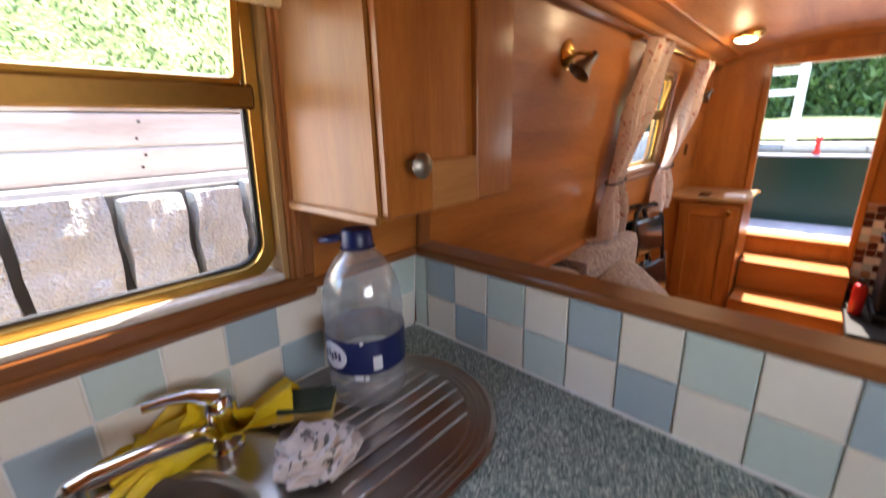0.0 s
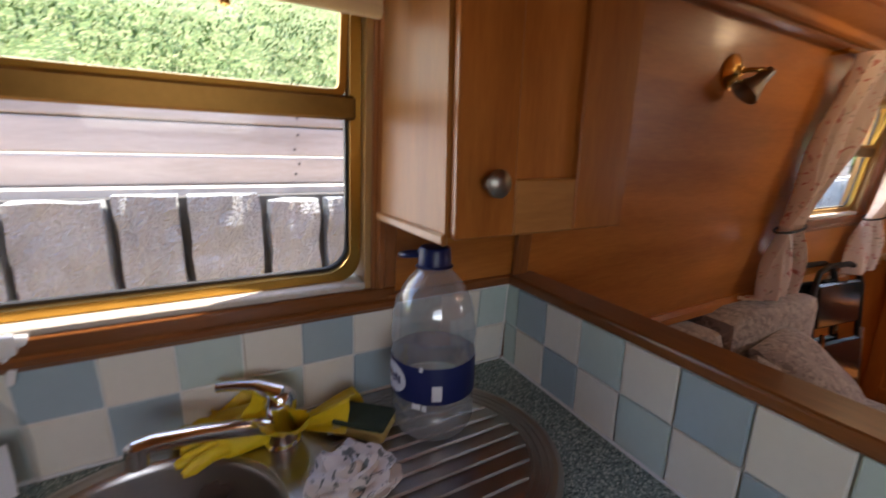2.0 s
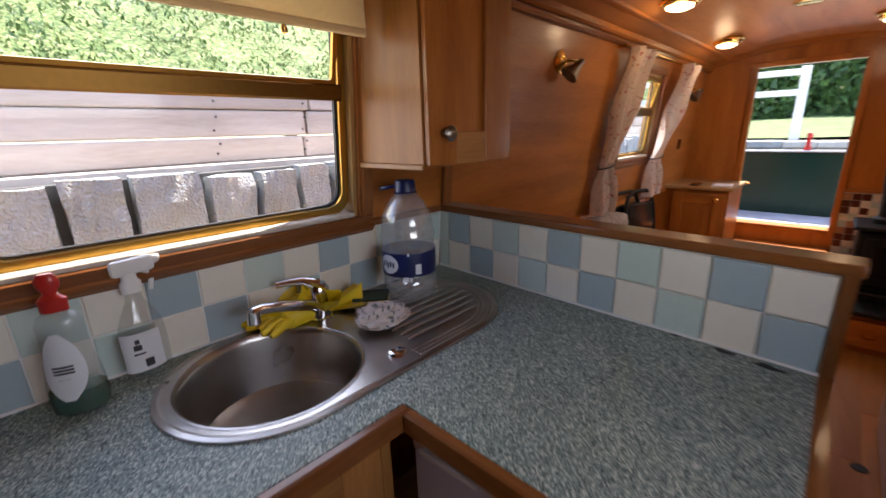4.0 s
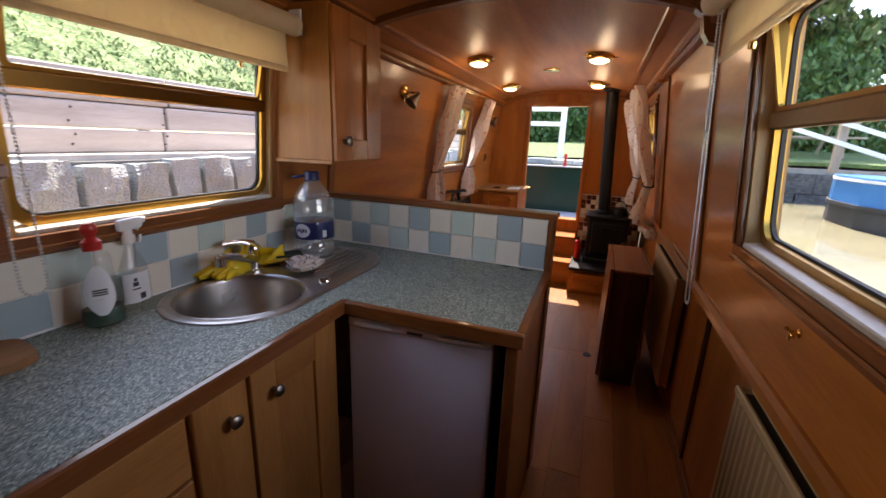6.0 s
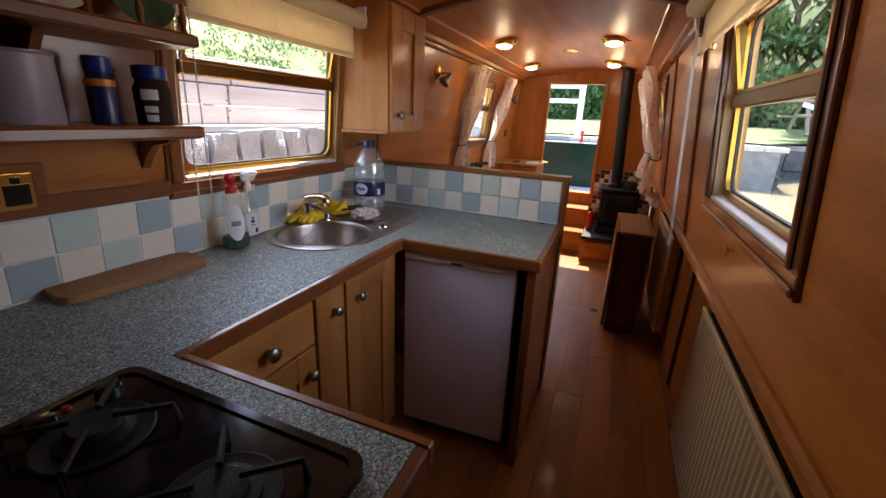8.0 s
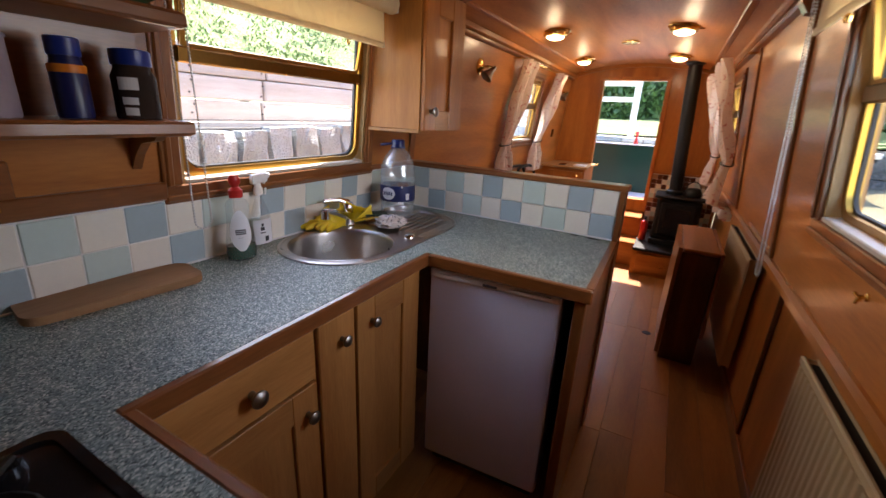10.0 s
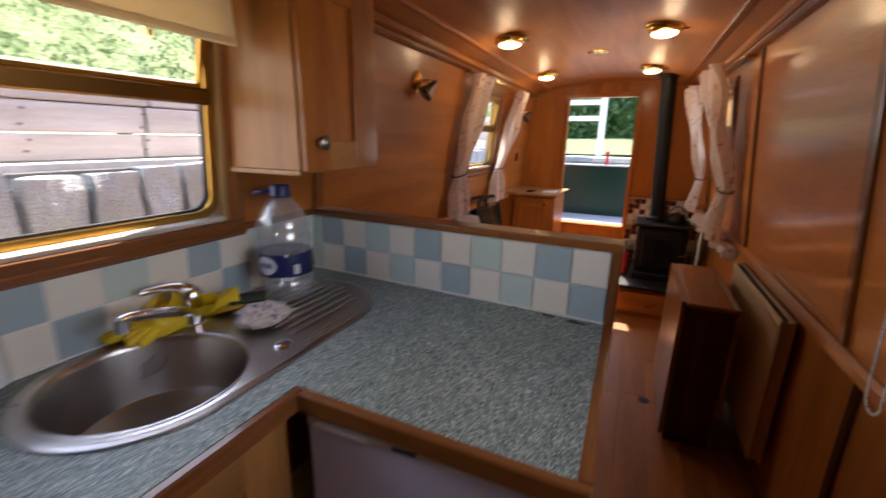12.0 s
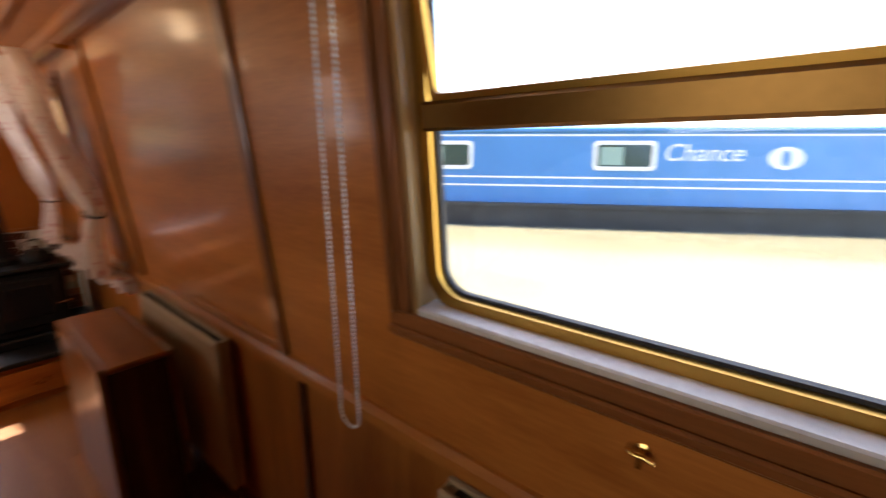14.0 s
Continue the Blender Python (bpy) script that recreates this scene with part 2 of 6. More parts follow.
RUBBER = plain("black_rubber", (0.02, 0.02, 0.02), 0.7)
WHITE = plain("white_plastic", (0.78, 0.78, 0.77), 0.4, var=0.05, bump=0.04)
RADIATOR = plain("cream_radiator_enamel", (0.50, 0.365, 0.225), 0.4, var=0.06, bump=0.05)
RED = plain("red_plastic", (0.50, 0.025, 0.02), 0.3)
BLIND = cloth("cream_blind_cloth", (0.80, 0.66, 0.42), (0.77, 0.63, 0.40), (0.82, 0.69, 0.45), 9, 0.55, through=0.4)
SILL = plain("worn_white_sill_paint", (0.54, 0.49, 0.42), 0.5, var=0.3, scale=20, bump=0.2)
SOFA = cloth("grey_floral_upholstery", (0.30, 0.255, 0.23), (0.20, 0.165, 0.155), (0.40, 0.335, 0.29), 24, 0.5)
CURTAIN = cloth("cream_floral_curtain_cloth", (0.88, 0.77, 0.69), (0.62, 0.26, 0.22), (0.52, 0.44, 0.36), 22, 0.605, through=0.4)
# a darker gold than the frame's, for transoms and hopper cheeks
DARK_GOLD = plain("dark_gold_plate", (0.17, 0.09, 0.024), 0.36, 1.0, var=0.2, scale=20, bump=0.05)
CHAIN = plain("chain_beads", (0.55, 0.53, 0.50), 0.35, var=0.1)
GLASS = clear("window_glass")
BOTTLE = clear("clear_plastic", (0.86, 0.89, 0.93), 0.10, 0.22, 0.13)
CLEAR = clear("clear_thin_plastic", (0.93, 0.95, 0.96), 0.08, 0.07, 0.045)
LAMP_GLOW = glowing("lit_lamp_glass", (1.0, 0.80, 0.50), 1.7)
BLUE_LABEL = plain("blue_print", (0.007, 0.014, 0.085), 0.35)
PAPER = plain("white_label", (0.72, 0.73, 0.75), 0.5, var=0.05)
INK = plain("dark_print", (0.03, 0.03, 0.035), 0.6)
YELLOW = plain("yellow_rubber_glove", (0.72, 0.50, 0.012), 0.5, var=0.15, scale=50, bump=0.3)
GREEN_SOAP = plain("green_soap", (0.008, 0.06, 0.035), 0.1)
LIGHT_CLOTH = cloth("pale_patterned_dishcloth", (0.60, 0.53, 0.48), (0.13, 0.13, 0.12), (0.62, 0.55, 0.50), 30, 0.55)
SPONGE = plain("yellow_sponge", (0.62, 0.47, 0.16), 0.95, scale=120, bump=1.0, var=0.25)
SCOURER = plain("dark_scourer", (0.035, 0.05, 0.03), 0.95, scale=150, bump=1.0, var=0.4)

# ---- making things ----
PLACE = {}


def thing(name, at, label, category, group="", kind=""):
    ob = new(name)
    ob.empty_display_size = 0.05
    ob.location = at
    PLACE[ob.name] = Matrix.Translation(at)
    return tagged(ob, label, category, group, kind)


def part(name, bm, mat, parent=None, label="", smooth=False, m=None):
    """One mesh object from a bmesh in world coordinates (or in those of the pose m), under a thing or a part."""
    if m is not None:
        bm.transform(m)
    home = PLACE[parent.name] if parent else Matrix.Identity(4)
    bm.transform(home.inverted())
    bmesh.ops.recalc_face_normals(bm, faces=bm.faces)
    data = bpy.data.meshes.new(name)
    bm.to_mesh(data)
    bm.free()
    data.materials.append(mat)
    if smooth:
        for p in data.polygons:
            p.use_smooth = True
        data.set_sharp_from_angle(angle=radians(38))
    ob = new(name, data)
    if parent:
        ob.parent = parent
    PLACE[ob.name] = home
    return tagged(ob, label)


def solid(name, bm, mat, label, category, kind="", smooth=False, m=None, group=""):
    """A thing that is one mesh."""
    ob = part(name, bm, mat, None, "", smooth, m)
    return tagged(ob, label, category, group, kind)


def box(x0, x1, y0, y1, z0, z1, bevel=0.0, bm=None, seg=1):
    bm = bm or bmesh.new()
    vs = [bm.verts.new((x, y, z)) for x in (x0, x1) for y in (y0, y1) for z in (z0, z1)]
    fs = [bm.faces.new([vs[i] for i in q]) for q in ((0, 1, 3, 2), (4, 6, 7, 5), (0, 4, 5, 1), (2, 3, 7, 6), (0, 2, 6, 4), (1, 5, 7, 3))]
    if bevel:
        es = {e for f in fs for e in f.edges}
        bmesh.ops.bevel(bm, geom=list(es), offset=bevel, segments=seg, affect="EDGES", profile=0.5)
    return bm


def prism(loop, a, b, axis="y", bm=None):
    """A closed outline drawn in the plane across an axis, and drawn out from a to b along it. x: (y, z), y: (x, z), z: (x, y)."""
    bm = bm or bmesh.new()
    at = {"x": lambda p, d: (d, p[0], p[1]), "y": lambda p, d: (p[0], d, p[1]), "z": lambda p, d: (p[0], p[1], d)}[axis]
    lo = [bm.verts.new(at(p, a)) for p in loop]
    hi = [bm.verts.new(at(p, b)) for p in loop]
    n = len(loop)
    bm.faces.new(lo)
    bm.faces.new(hi[::-1])
    for i in range(n):
        bm.faces.new((lo[i], lo[(i + 1) % n], hi[(i + 1) % n], hi[i]))
    return bm


def lathe(profile, seg=28, bm=None, close=True):
    """A turned body about z from (radius, height) pairs."""
    bm = bm or bmesh.new()
    rings = []
    for r, z in profile:
        if r < 1e-5:
            rings.append([bm.verts.new((0, 0, z))])
        else:
            rings.append([bm.verts.new((r * math.cos(2 * math.pi * i / seg), r * math.sin(2 * math.pi * i / seg), z)) for i in range(seg)])
    for a, b in zip(rings, rings[1:]):
        for i in range(seg):
            j = (i + 1) % seg
            if len(a) == 1 and len(b) == 1:
                continue
            if len(a) == 1:
                bm.faces.new((a[0], b[j], b[i]))
            elif len(b) == 1:
                bm.faces.new((a[i], a[j], b[0]))
            else:
                bm.faces.new((a[i], a[j], b[j], b[i]))
    if close:
        for r in (rings[0], rings[-1]):
            if len(r) > 2:
                bm.faces.new(r)
    return bm


def tube(points, radius, seg=10, bm=None, closed=False):
    """A round bar along points; radius may be a list."""
    bm = bm or bmesh.new()
    pts = [Vector(p) for p in points]
    rad = radius if isinstance(radius, (list, tuple)) else [radius] * len(pts)
    rings, up = [], Vector((0, 0, 1))
    n = len(pts)
    for i, p in enumerate(pts):
        a = pts[(i - 1) % n] if closed or i else p
        b = pts[(i + 1) % n] if closed or i < n - 1 else p
        d = (b - a).normalized()
        ref = up if abs(d.dot(up)) < 0.9 else Vector((1, 0, 0))
        s = d.cross(ref).normalized()
        if rings and s.dot(last) < 0:
            s = -s
        last = s
        t = s.cross(d)
        rings.append([bm.verts.new(p + rad[i] * (math.cos(2 * math.pi * k / seg) * s + math.sin(2 * math.pi * k / seg) * t)) for k in range(seg)])
    for i in range(n if closed else n - 1):
        a, b = rings[i], rings[(i + 1) % n]
        for k in range(seg):
            bm.faces.new((a[k], a[(k + 1) % seg], b[(k + 1) % seg], b[k]))
    if not closed:
        bm.faces.new(rings[0])
        bm.faces.new(rings[-1])
    return bm


def rounded(w0, w1, h0, h1, r, seg=6):
    """A rectangle's outline with round corners."""
    out = []
    for cx, cy, a in ((w1 - r, h0 + r, -90), (w1 - r, h1 - r, 0), (w0 + r, h1 - r, 90), (w0 + r, h0 + r, 180)):
        for i in range(seg + 1):
            t = radians(a + 90 * i / seg)
            out.append((cx + r * math.cos(t), cy + r * math.sin(t)))
    return out


def ring(outer, inner, a, b, bm=None):
    """A flat ring between two outlines of as many points, in (u, v), thick from a to b along n."""
    bm = bm or bmesh.new()
    n = len(outer)
    oa, ob_, ia, ib = ([bm.verts.new((p[0], p[1], d)) for p in lp] for lp, d in ((outer, a), (outer, b), (inner, a), (inner, b)))
    for i in range(n):
        j = (i + 1) % n
        bm.faces.new((oa[i], oa[j], ob_[j], ob_[i]))
        bm.faces.new((ia[i], ib[i], ib[j], ia[j]))
        bm.faces.new((oa[i], ia[i], ia[j], oa[j]))
        bm.faces.new((ob_[i], ob_[j], ib[j], ib[i]))
    return bm


def sheet(fn, nu, nv, thick=0.0):
    """A surface from a function of two numbers from 0 to 1."""
    bm = bmesh.new()
    g = [[bm.verts.new(fn(i / nu, j / nv)) for j in range(nv + 1)] for i in range(nu + 1)]
    for i in range(nu):
        for j in range(nv):
            bm.faces.new((g[i][j], g[i + 1][j], g[i + 1][j + 1], g[i][j + 1]))
    if thick:
        bmesh.ops.recalc_face_normals(bm, faces=bm.faces)
        bmesh.ops.solidify(bm, geom=bm.faces[:], thickness=thick)
    return bm

# ---- the boat's shell ----
MID, SILL_Z = 0.034, 1.0
AFT, BOW = -2.6, 4.12
LEAN_IN = 0.095
WT = 0.95  # worktop height
PEN = radians(-2.5)  # the peninsula stands slightly askew


def half(z):
    return 0.826 - LEAN_IN * (z - 1.0) if z > 0.93 else 0.935


def on_wall(side, y, z, off=0.0):
    """A pose on the leaning cabin side: u along it, v up it, n into the room. side: -1 towpath, 1 water."""
    s = Vector((0, 1, 0)) if side < 0 else Vector((0, -1, 0))
    v = Vector((-side * LEAN_IN, 0, 1)).normalized()
    n = s.cross(v).normalized()
    o = Vector((MID + side * half(max(z, 0.94)), y, z)) + off * n
    return Matrix(((s.x, v.x, n.x, o.x), (s.y, v.y, n.y, o.y), (s.z, v.z, n.z, o.z), (0, 0, 0, 1)))


def cabin_side(name, side, holes, label):
    """The cabin side above the gunwale, 75 mm thick, with its window openings."""
    ys = sorted({AFT, BOW, *(v for h in holes for v in h[:2])})
    zs = sorted({0.94, 2.0, *(v for h in holes for v in h[2:])})
    bm, full = bmesh.new(), set()
    for i in range(len(ys) - 1):
        for j in range(len(zs) - 1):
            y, z = (ys[i] + ys[i + 1]) / 2, (zs[j] + zs[j + 1]) / 2
            if not any(a < y < b and c < z < d for a, b, c, d in holes):
                full.add((i, j))
    cache = {}

    def vert(i, j, k):
        if (i, j, k) not in cache:
            cache[i, j, k] = bm.verts.new((MID + side * (half(zs[j]) + 0.075 * k), ys[i], zs[j]))
        return cache[i, j, k]

    for i, j in full:
        for k in (0, 1):
            bm.faces.new((vert(i, j, k), vert(i + 1, j, k), vert(i + 1, j + 1, k), vert(i, j + 1, k)))
        for (di, dj), (p, q) in {(-1, 0): ((0, 0), (0, 1)), (1, 0): ((1, 0), (1, 1)), (0, -1): ((0, 0), (1, 0)), (0, 1): ((0, 1), (1, 1))}.items():
            if (i + di, j + dj) not in full:
                bm.faces.new((vert(i + p[0], j + p[1], 0), vert(i + q[0], j + q[1], 0), vert(i + q[0], j + q[1], 1), vert(i + p[0], j + p[1], 1)))
    return solid(name, bm, OAK_Y, label, "wall", "structure")


GAL = (-0.33, 0.478, 1.197, 1.80)  # galley window opening: y, y, z, z
SAL = (2.42, 2.98, 1.225, 1.76)
SALR = (2.60, 3.16, 1.225, 1.76)
GALR = (-0.325, 0.465, 1.193, 1.78)
wall_towpath = cabin_side("wall_towpath", -1, [GAL, SAL], "varnished oak veneer cabin side with two windows")
wall_water = cabin_side("wall_water", 1, [GALR, SALR], "varnished oak veneer cabin side with two windows")
for side, nm in ((-1, "wall_towpath_lower"), (1, "wall_water_lower")):
    x = MID + side * 0.935
    solid(nm, box(*sorted((x, x + side * 0.08)), AFT, BOW, -0.05, 0.937), OAK_Z, "oak veneer hull lining below the gunwale", "wall", "structure")
    # gunwale rail, moulded
    xi = MID + side * 0.815
    prof = [(xi, 0.905), (xi, 0.93), (xi + side * 0.008, 0.945), (xi + side * 0.03, 0.95), (xi + side * 0.14, 0.95), (xi + side * 0.14, 0.90), (xi + side * 0.01, 0.897)]
    spans = [(0.95, BOW)] if side < 0 else [(AFT, BOW)]
    for a, b in spans:
        solid("trim", prism(prof, a, b), OAK_Y, "rounded oak rail along the gunwale", "rail", "structure")

# floor of long boards
floor = solid("floor", box(MID - 0.935, MID + 0.935, AFT, BOW, -0.06, -0.012), TRIM_Y, "oak-coloured laminate floor of long boards", "floor", "structure")

# ceiling, a shallow arch
RISE = [(u, 2.025 - 0.13 * abs(u) ** 2.2) for u in (-1, -0.85, -0.7, -0.5, -0.25, 0, 0.25, 0.5, 0.7, 0.85, 1)]


def arch(u):
    return 2.025 - 0.13 * abs(u) ** 2.2


_loop = [(MID + 0.78 * u, z) for u, z in RISE] + [(MID + 0.78 * u, z + 0.05) for u, z in RISE[::-1]]
solid("ceiling", prism(_loop, AFT, BOW), CEIL, "arched ceiling of glossy oak-veneered panels", "ceiling", "structure", smooth=True)
for side in (-1, 1):
    # cornice in two steps where wall and ceiling meet
    for i, (w, z0, z1) in enumerate(((0.035, 1.855, 1.878), (0.055, 1.878, 1.915))):
        xa = MID + side * half(1.87)
        solid("trim", prism([(xa + side * 0.02, z0), (xa - side * w * 0.75, z0), (xa - side * w, z0 + 0.008), (xa - side * w, z1 - 0.004), (xa - side * w * 0.8, z1), (xa + side * 0.02, z1)], AFT, BOW - 0.002), OAK_Y if i else TRIM_Y, "moulded oak cornice below the ceiling", "cornice", "structure")
    xs = MID + side * 0.60
    zc = arch(0.60 / 0.78)
    solid("trim", box(xs - 0.017, xs + 0.017, AFT, BOW - 0.002, zc - 0.011, zc + 0.01, 0.004), OAK_Y, "oak ceiling batten", "batten", "structure")
# beam across the ceiling between galley and saloon, with shaped brackets
_lo = [(MID + 0.74 * u, 2.025 - 0.13 * abs(u * 0.95) ** 2.2 - 0.028) for u, _ in RISE]
_hi = [(x, z + 0.04) for x, z in _lo[::-1]]
solid("trim", prism(_lo + _hi, 0.93, 0.975), TRIM_X, "curved oak beam across the ceiling", "beam", "structure")
for side in (-1, 1):
    xa = MID + side * 0.735
    c = [(xa + side * 0.03, 1.90), (xa - side * 0.13, 1.945), (xa - side * 0.13, 1.925), (xa - side * 0.085, 1.915), (xa - side * 0.05, 1.885), (xa - side * 0.04, 1.83), (xa - side * 0.02, 1.80), (xa + side * 0.03, 1.79)]
    solid("trim", prism(c, 0.925, 0.98), TRIM_Z, "shaped oak bracket under the ceiling beam", "bracket", "structure")

# bulkheads
DOOR = (-0.362, 0.272, 0.60, 1.858)


def bulkhead(name, y0, y1, hole, mat, label):
    bm = bmesh.new()
    xa, xb = MID - 0.93, MID + 0.93
    if hole:
        a, b, c, d = hole
        for q in ((xa, a, -0.05, 2.05), (b, xb, -0.05, 2.05), (a, b, -0.05, c), (a, b, d, 2.05)):
            box(q[0], q[1], y0, y1, q[2], q[3], bm=bm)
    else:
        box(xa, xb, y0, y1, -0.05, 2.05, bm=bm)
    return solid(name, bm, mat, label, "wall", "structure")


bulkhead("wall_bow", BOW, BOW + 0.05, DOOR, OAK_Z, "oak veneer bulkhead with the open front doorway")
bulkhead("wall_aft", AFT - 0.05, AFT, None, OAK_Z, "plain oak veneer bulkhead closing the cabin")
for nm, q in (("trim", (DOOR[0] - 0.035, DOOR[0] + 0.006, BOW - 0.018, BOW + 0.06, 0.56, DOOR[3])), ("trim", (DOOR[1] - 0.006, DOOR[1] + 0.035, BOW - 0.018, BOW + 0.06, 0.56, DOOR[3])), ("trim", (DOOR[0] - 0.035, DOOR[1] + 0.035, BOW - 0.02, BOW + 0.06, DOOR[3] - 0.004, DOOR[3] + 0.035))):
    solid(nm, box(*q, 0.004), OAK_Z, "oak door frame of the front doorway", "door frame", "structure")
solid("trim", prism([(MID + 0.77 * u, arch(u) - 0.035) for u, _ in RISE] + [(MID + 0.77 * u, arch(u) + 0.01) for u, _ in RISE[::-1]], BOW - 0.03, BOW), OAK_X, "curved oak cornice on the bulkhead", "cornice", "structure")
# upright strips on the water side between panels
for y, w in ((0.947, 0.036), (2.05, 0.022)):
    m = on_wall(1, y, 0.95)
    solid("trim", box(-w / 2, w / 2, 0, 0.92, -0.002, 0.012, 0.004), TRIM_Z, "dark oak strip between wall panels", "strip", "structure", m=m)
solid("trim", box(0.535, 1.12, 0.0, 0.02, -0.002, 0.01, 0.003), OAK_Y, "oak bead under the wall panel", "bead", "structure", m=on_wall(1, 2.06, 0.955))
solid("trim", box(MID + 0.922, MID + 0.937, 1.04, 1.07, 0.0, 0.9, 0.003), DARK_WOOD_AND_SHADE, "dark strip on the lower wall", "strip", "structure")
for side in (-1, 1):
    xs = MID + side * 0.935
    if side > 0:
        solid("baseboard", box(*sorted((xs, xs - side * 0.015)), AFT, BOW, 0.0, 0.07, 0.003), TRIM_Y, "oak skirting board", "skirting", "structure")


# ---- windows ----
def window(name, side, hole, label, hopper=True, depth=0.04, bar=None):
    """A gold-framed boat window in a timber-lined opening: architrave, lining, frame, transom, tilted hopper light, panes."""
    y0, y1, z0, z1 = hole
    w, h = y1 - y0, z1 - z0
    m = on_wall(side, y0 if side < 0 else y1, z0)
    ob = new(name)
    ob.empty_display_size = 0.05
    ob.location = m.translation
    PLACE[ob.name] = Matrix.Translation(m.translation)
    tagged(ob, label, "window", kind="structure")
    e = 0.052
    for nm, (a, b, c, d), mt in (("architrave", (-e, w + e, -e, 0), TRIM_Y), ("architrave", (-e, w + e, h, h + e), TRIM_Y), ("architrave", (-e, 0, 0, h), TRIM_Z), ("architrave", (w, w + e, 0, h), TRIM_Z)):
        bm = box(a, b, c, d, -0.001, 0.012, 0.003)
        long = b - a > d - c
        if long:
            box(a, b, c + 0.008, d - 0.026, 0.011, 0.02, 0.004, bm=bm)
        else:
            box(a + 0.008, b - 0.026, c, d, 0.011, 0.02, 0.004, bm=bm)
        part(nm, bm, mt, ob, m=m)
    dp = -depth
    for (a, b, c, d), mt in (((0, w, h - 0.012, h), PALE_Y), ((0, 0.012, 0, h - 0.012), PALE_Z), ((w - 0.012, w, 0, h - 0.012), PALE_Z)):
        part("lining", box(a, b, c, d, -0.07, 0.0), mt, ob, m=m)
    part("window_sill", box(0.012, w - 0.012, 0, 0.014, -0.07, 0.006, 0.003), SILL, ob, "worn pale window sill", m=m)
    i = 0.014
    outer = rounded(i, w - i, 0.012, h - i, 0.05)
    inner = rounded(i + 0.02, w - i - 0.02, 0.032, h - i - 0.02, 0.05)
    fr = part("window_frame", ring(outer, inner, dp - 0.01, dp + 0.018), GOLD, ob, "gold anodised frame", smooth=True, m=m)
    inner2 = rounded(i + 0.026, w - i - 0.026, 0.038, h - i - 0.026, 0.045)
    part("gasket", ring(inner, inner2, dp - 0.006, dp + 0.004), RUBBER, fr, m=m)
    t = (bar or z0 + h * 0.512) - z0
    part("transom", box(i + 0.012, w - i - 0.012, t, t + 0.042, dp - 0.012, dp + 0.03, 0.005), DARK_GOLD, fr, m=m)
    lower = [p for p in rounded(i + 0.016, w - i - 0.016, 0.028, t + 0.01, 0.045)]
    g = part("pane", prism(lower, dp - 0.001, dp + 0.003, "z"), GLASS, fr, m=m)
    g.visible_shadow = False
    # hopper light, hinged on the transom and tilted in
    tilt = radians(9 if hopper else 0)
    hh = h - t - 0.075
    hm = m @ Matrix.Translation((0, t + 0.04, dp + 0.016)) @ Matrix.Rotation(tilt, 4, "X")
    a, b = i + 0.03, w - i - 0.03
    part("hopper_frame", ring(rounded(a, b, 0, hh, 0.012, 2), rounded(a + 0.012, b - 0.012, 0.012, hh - 0.012, 0.008, 2), -0.004, 0.006), GOLD, fr, m=hm)
    g = part("pane", box(a + 0.008, b - 0.008, 0.008, hh - 0.008, -0.001, 0.003), GLASS, fr, m=hm)
    g.visible_shadow = False
    if hopper:
        # cheeks coloured darker to hold down glare from the window's area lamp
        for x in (a - 0.004, b + 0.001):
            part("cheek_plate", prism([(0, dp + 0.016), (hh, dp + 0.016), (hh, dp + 0.016 + hh * math.tan(tilt))], x, x + 0.003, "x"), DARK_GOLD, fr, m=m @ Matrix.Translation((0, t + 0.04, 0)))
    return ob


window("window_1", -1, GAL, "gold-framed galley window with the hopper tilted open", bar=1.522)
window("window_2", 1, GALR, "gold-framed galley window with the hopper tilted open", depth=0.046)
window("window_3", -1, SAL, "small gold-framed saloon window between curtains")
window("window_4", 1, SALR, "small gold-framed saloon window between curtains")

# ---- galley ----
XW = MID - half(1.0)  # towpath cabin side at tile height
FX = -0.275  # cabinet fronts
WEST = XW + 0.008
PM = Matrix.Translation((-0.735, 0.84, 0)) @ Matrix.Rotation(PEN, 4, "Z")  # along the tiled face of the peninsula


def knob(parent, at, towards=(1, 0, 0), mat=None, size=1.0):
    prof = [(0.0, 0.0), (0.008, 0.0), (0.007, 0.006), (0.006, 0.012), (0.012, 0.016), (0.0165, 0.021), (0.0165, 0.025), (0.011, 0.03), (0.0, 0.032)]
    rot = Vector((0, 0, 1)).rotation_difference(Vector(towards)).to_matrix().to_4x4()
    return part("knob", lathe([(r * size, z * size) for r, z in prof], 18, close=False), mat or PEWTER, parent, "dull pewter knob", True, Matrix.Translation(at) @ rot)


def shaker(parent, y0, y1, z0, z1, stile=0.082, x=FX, rail=0.085):
    """A framed door facing +x with a sunk panel."""
    door = part("door", box(x, x + 0.018, y0, y0 + stile, z0, z1, 0.0025), CAB_Z, parent)
    part("stile", box(x, x + 0.018, y1 - stile, y1, z0, z1, 0.0025), CAB_Z, door)
    part("rail", box(x, x + 0.0175, y0 + stile, y1 - stile, z1 - rail, z1, 0.002), CAB_Y, door)
    part("rail", box(x, x + 0.0175, y0 + stile, y1 - stile, z0, z0 + rail, 0.002), CAB_Y, door)
    part("panel", box(x + 0.002, x + 0.008, y0 + stile, y1 - stile, z0 + rail, z1 - rail), CAB_Z, door)
    return door


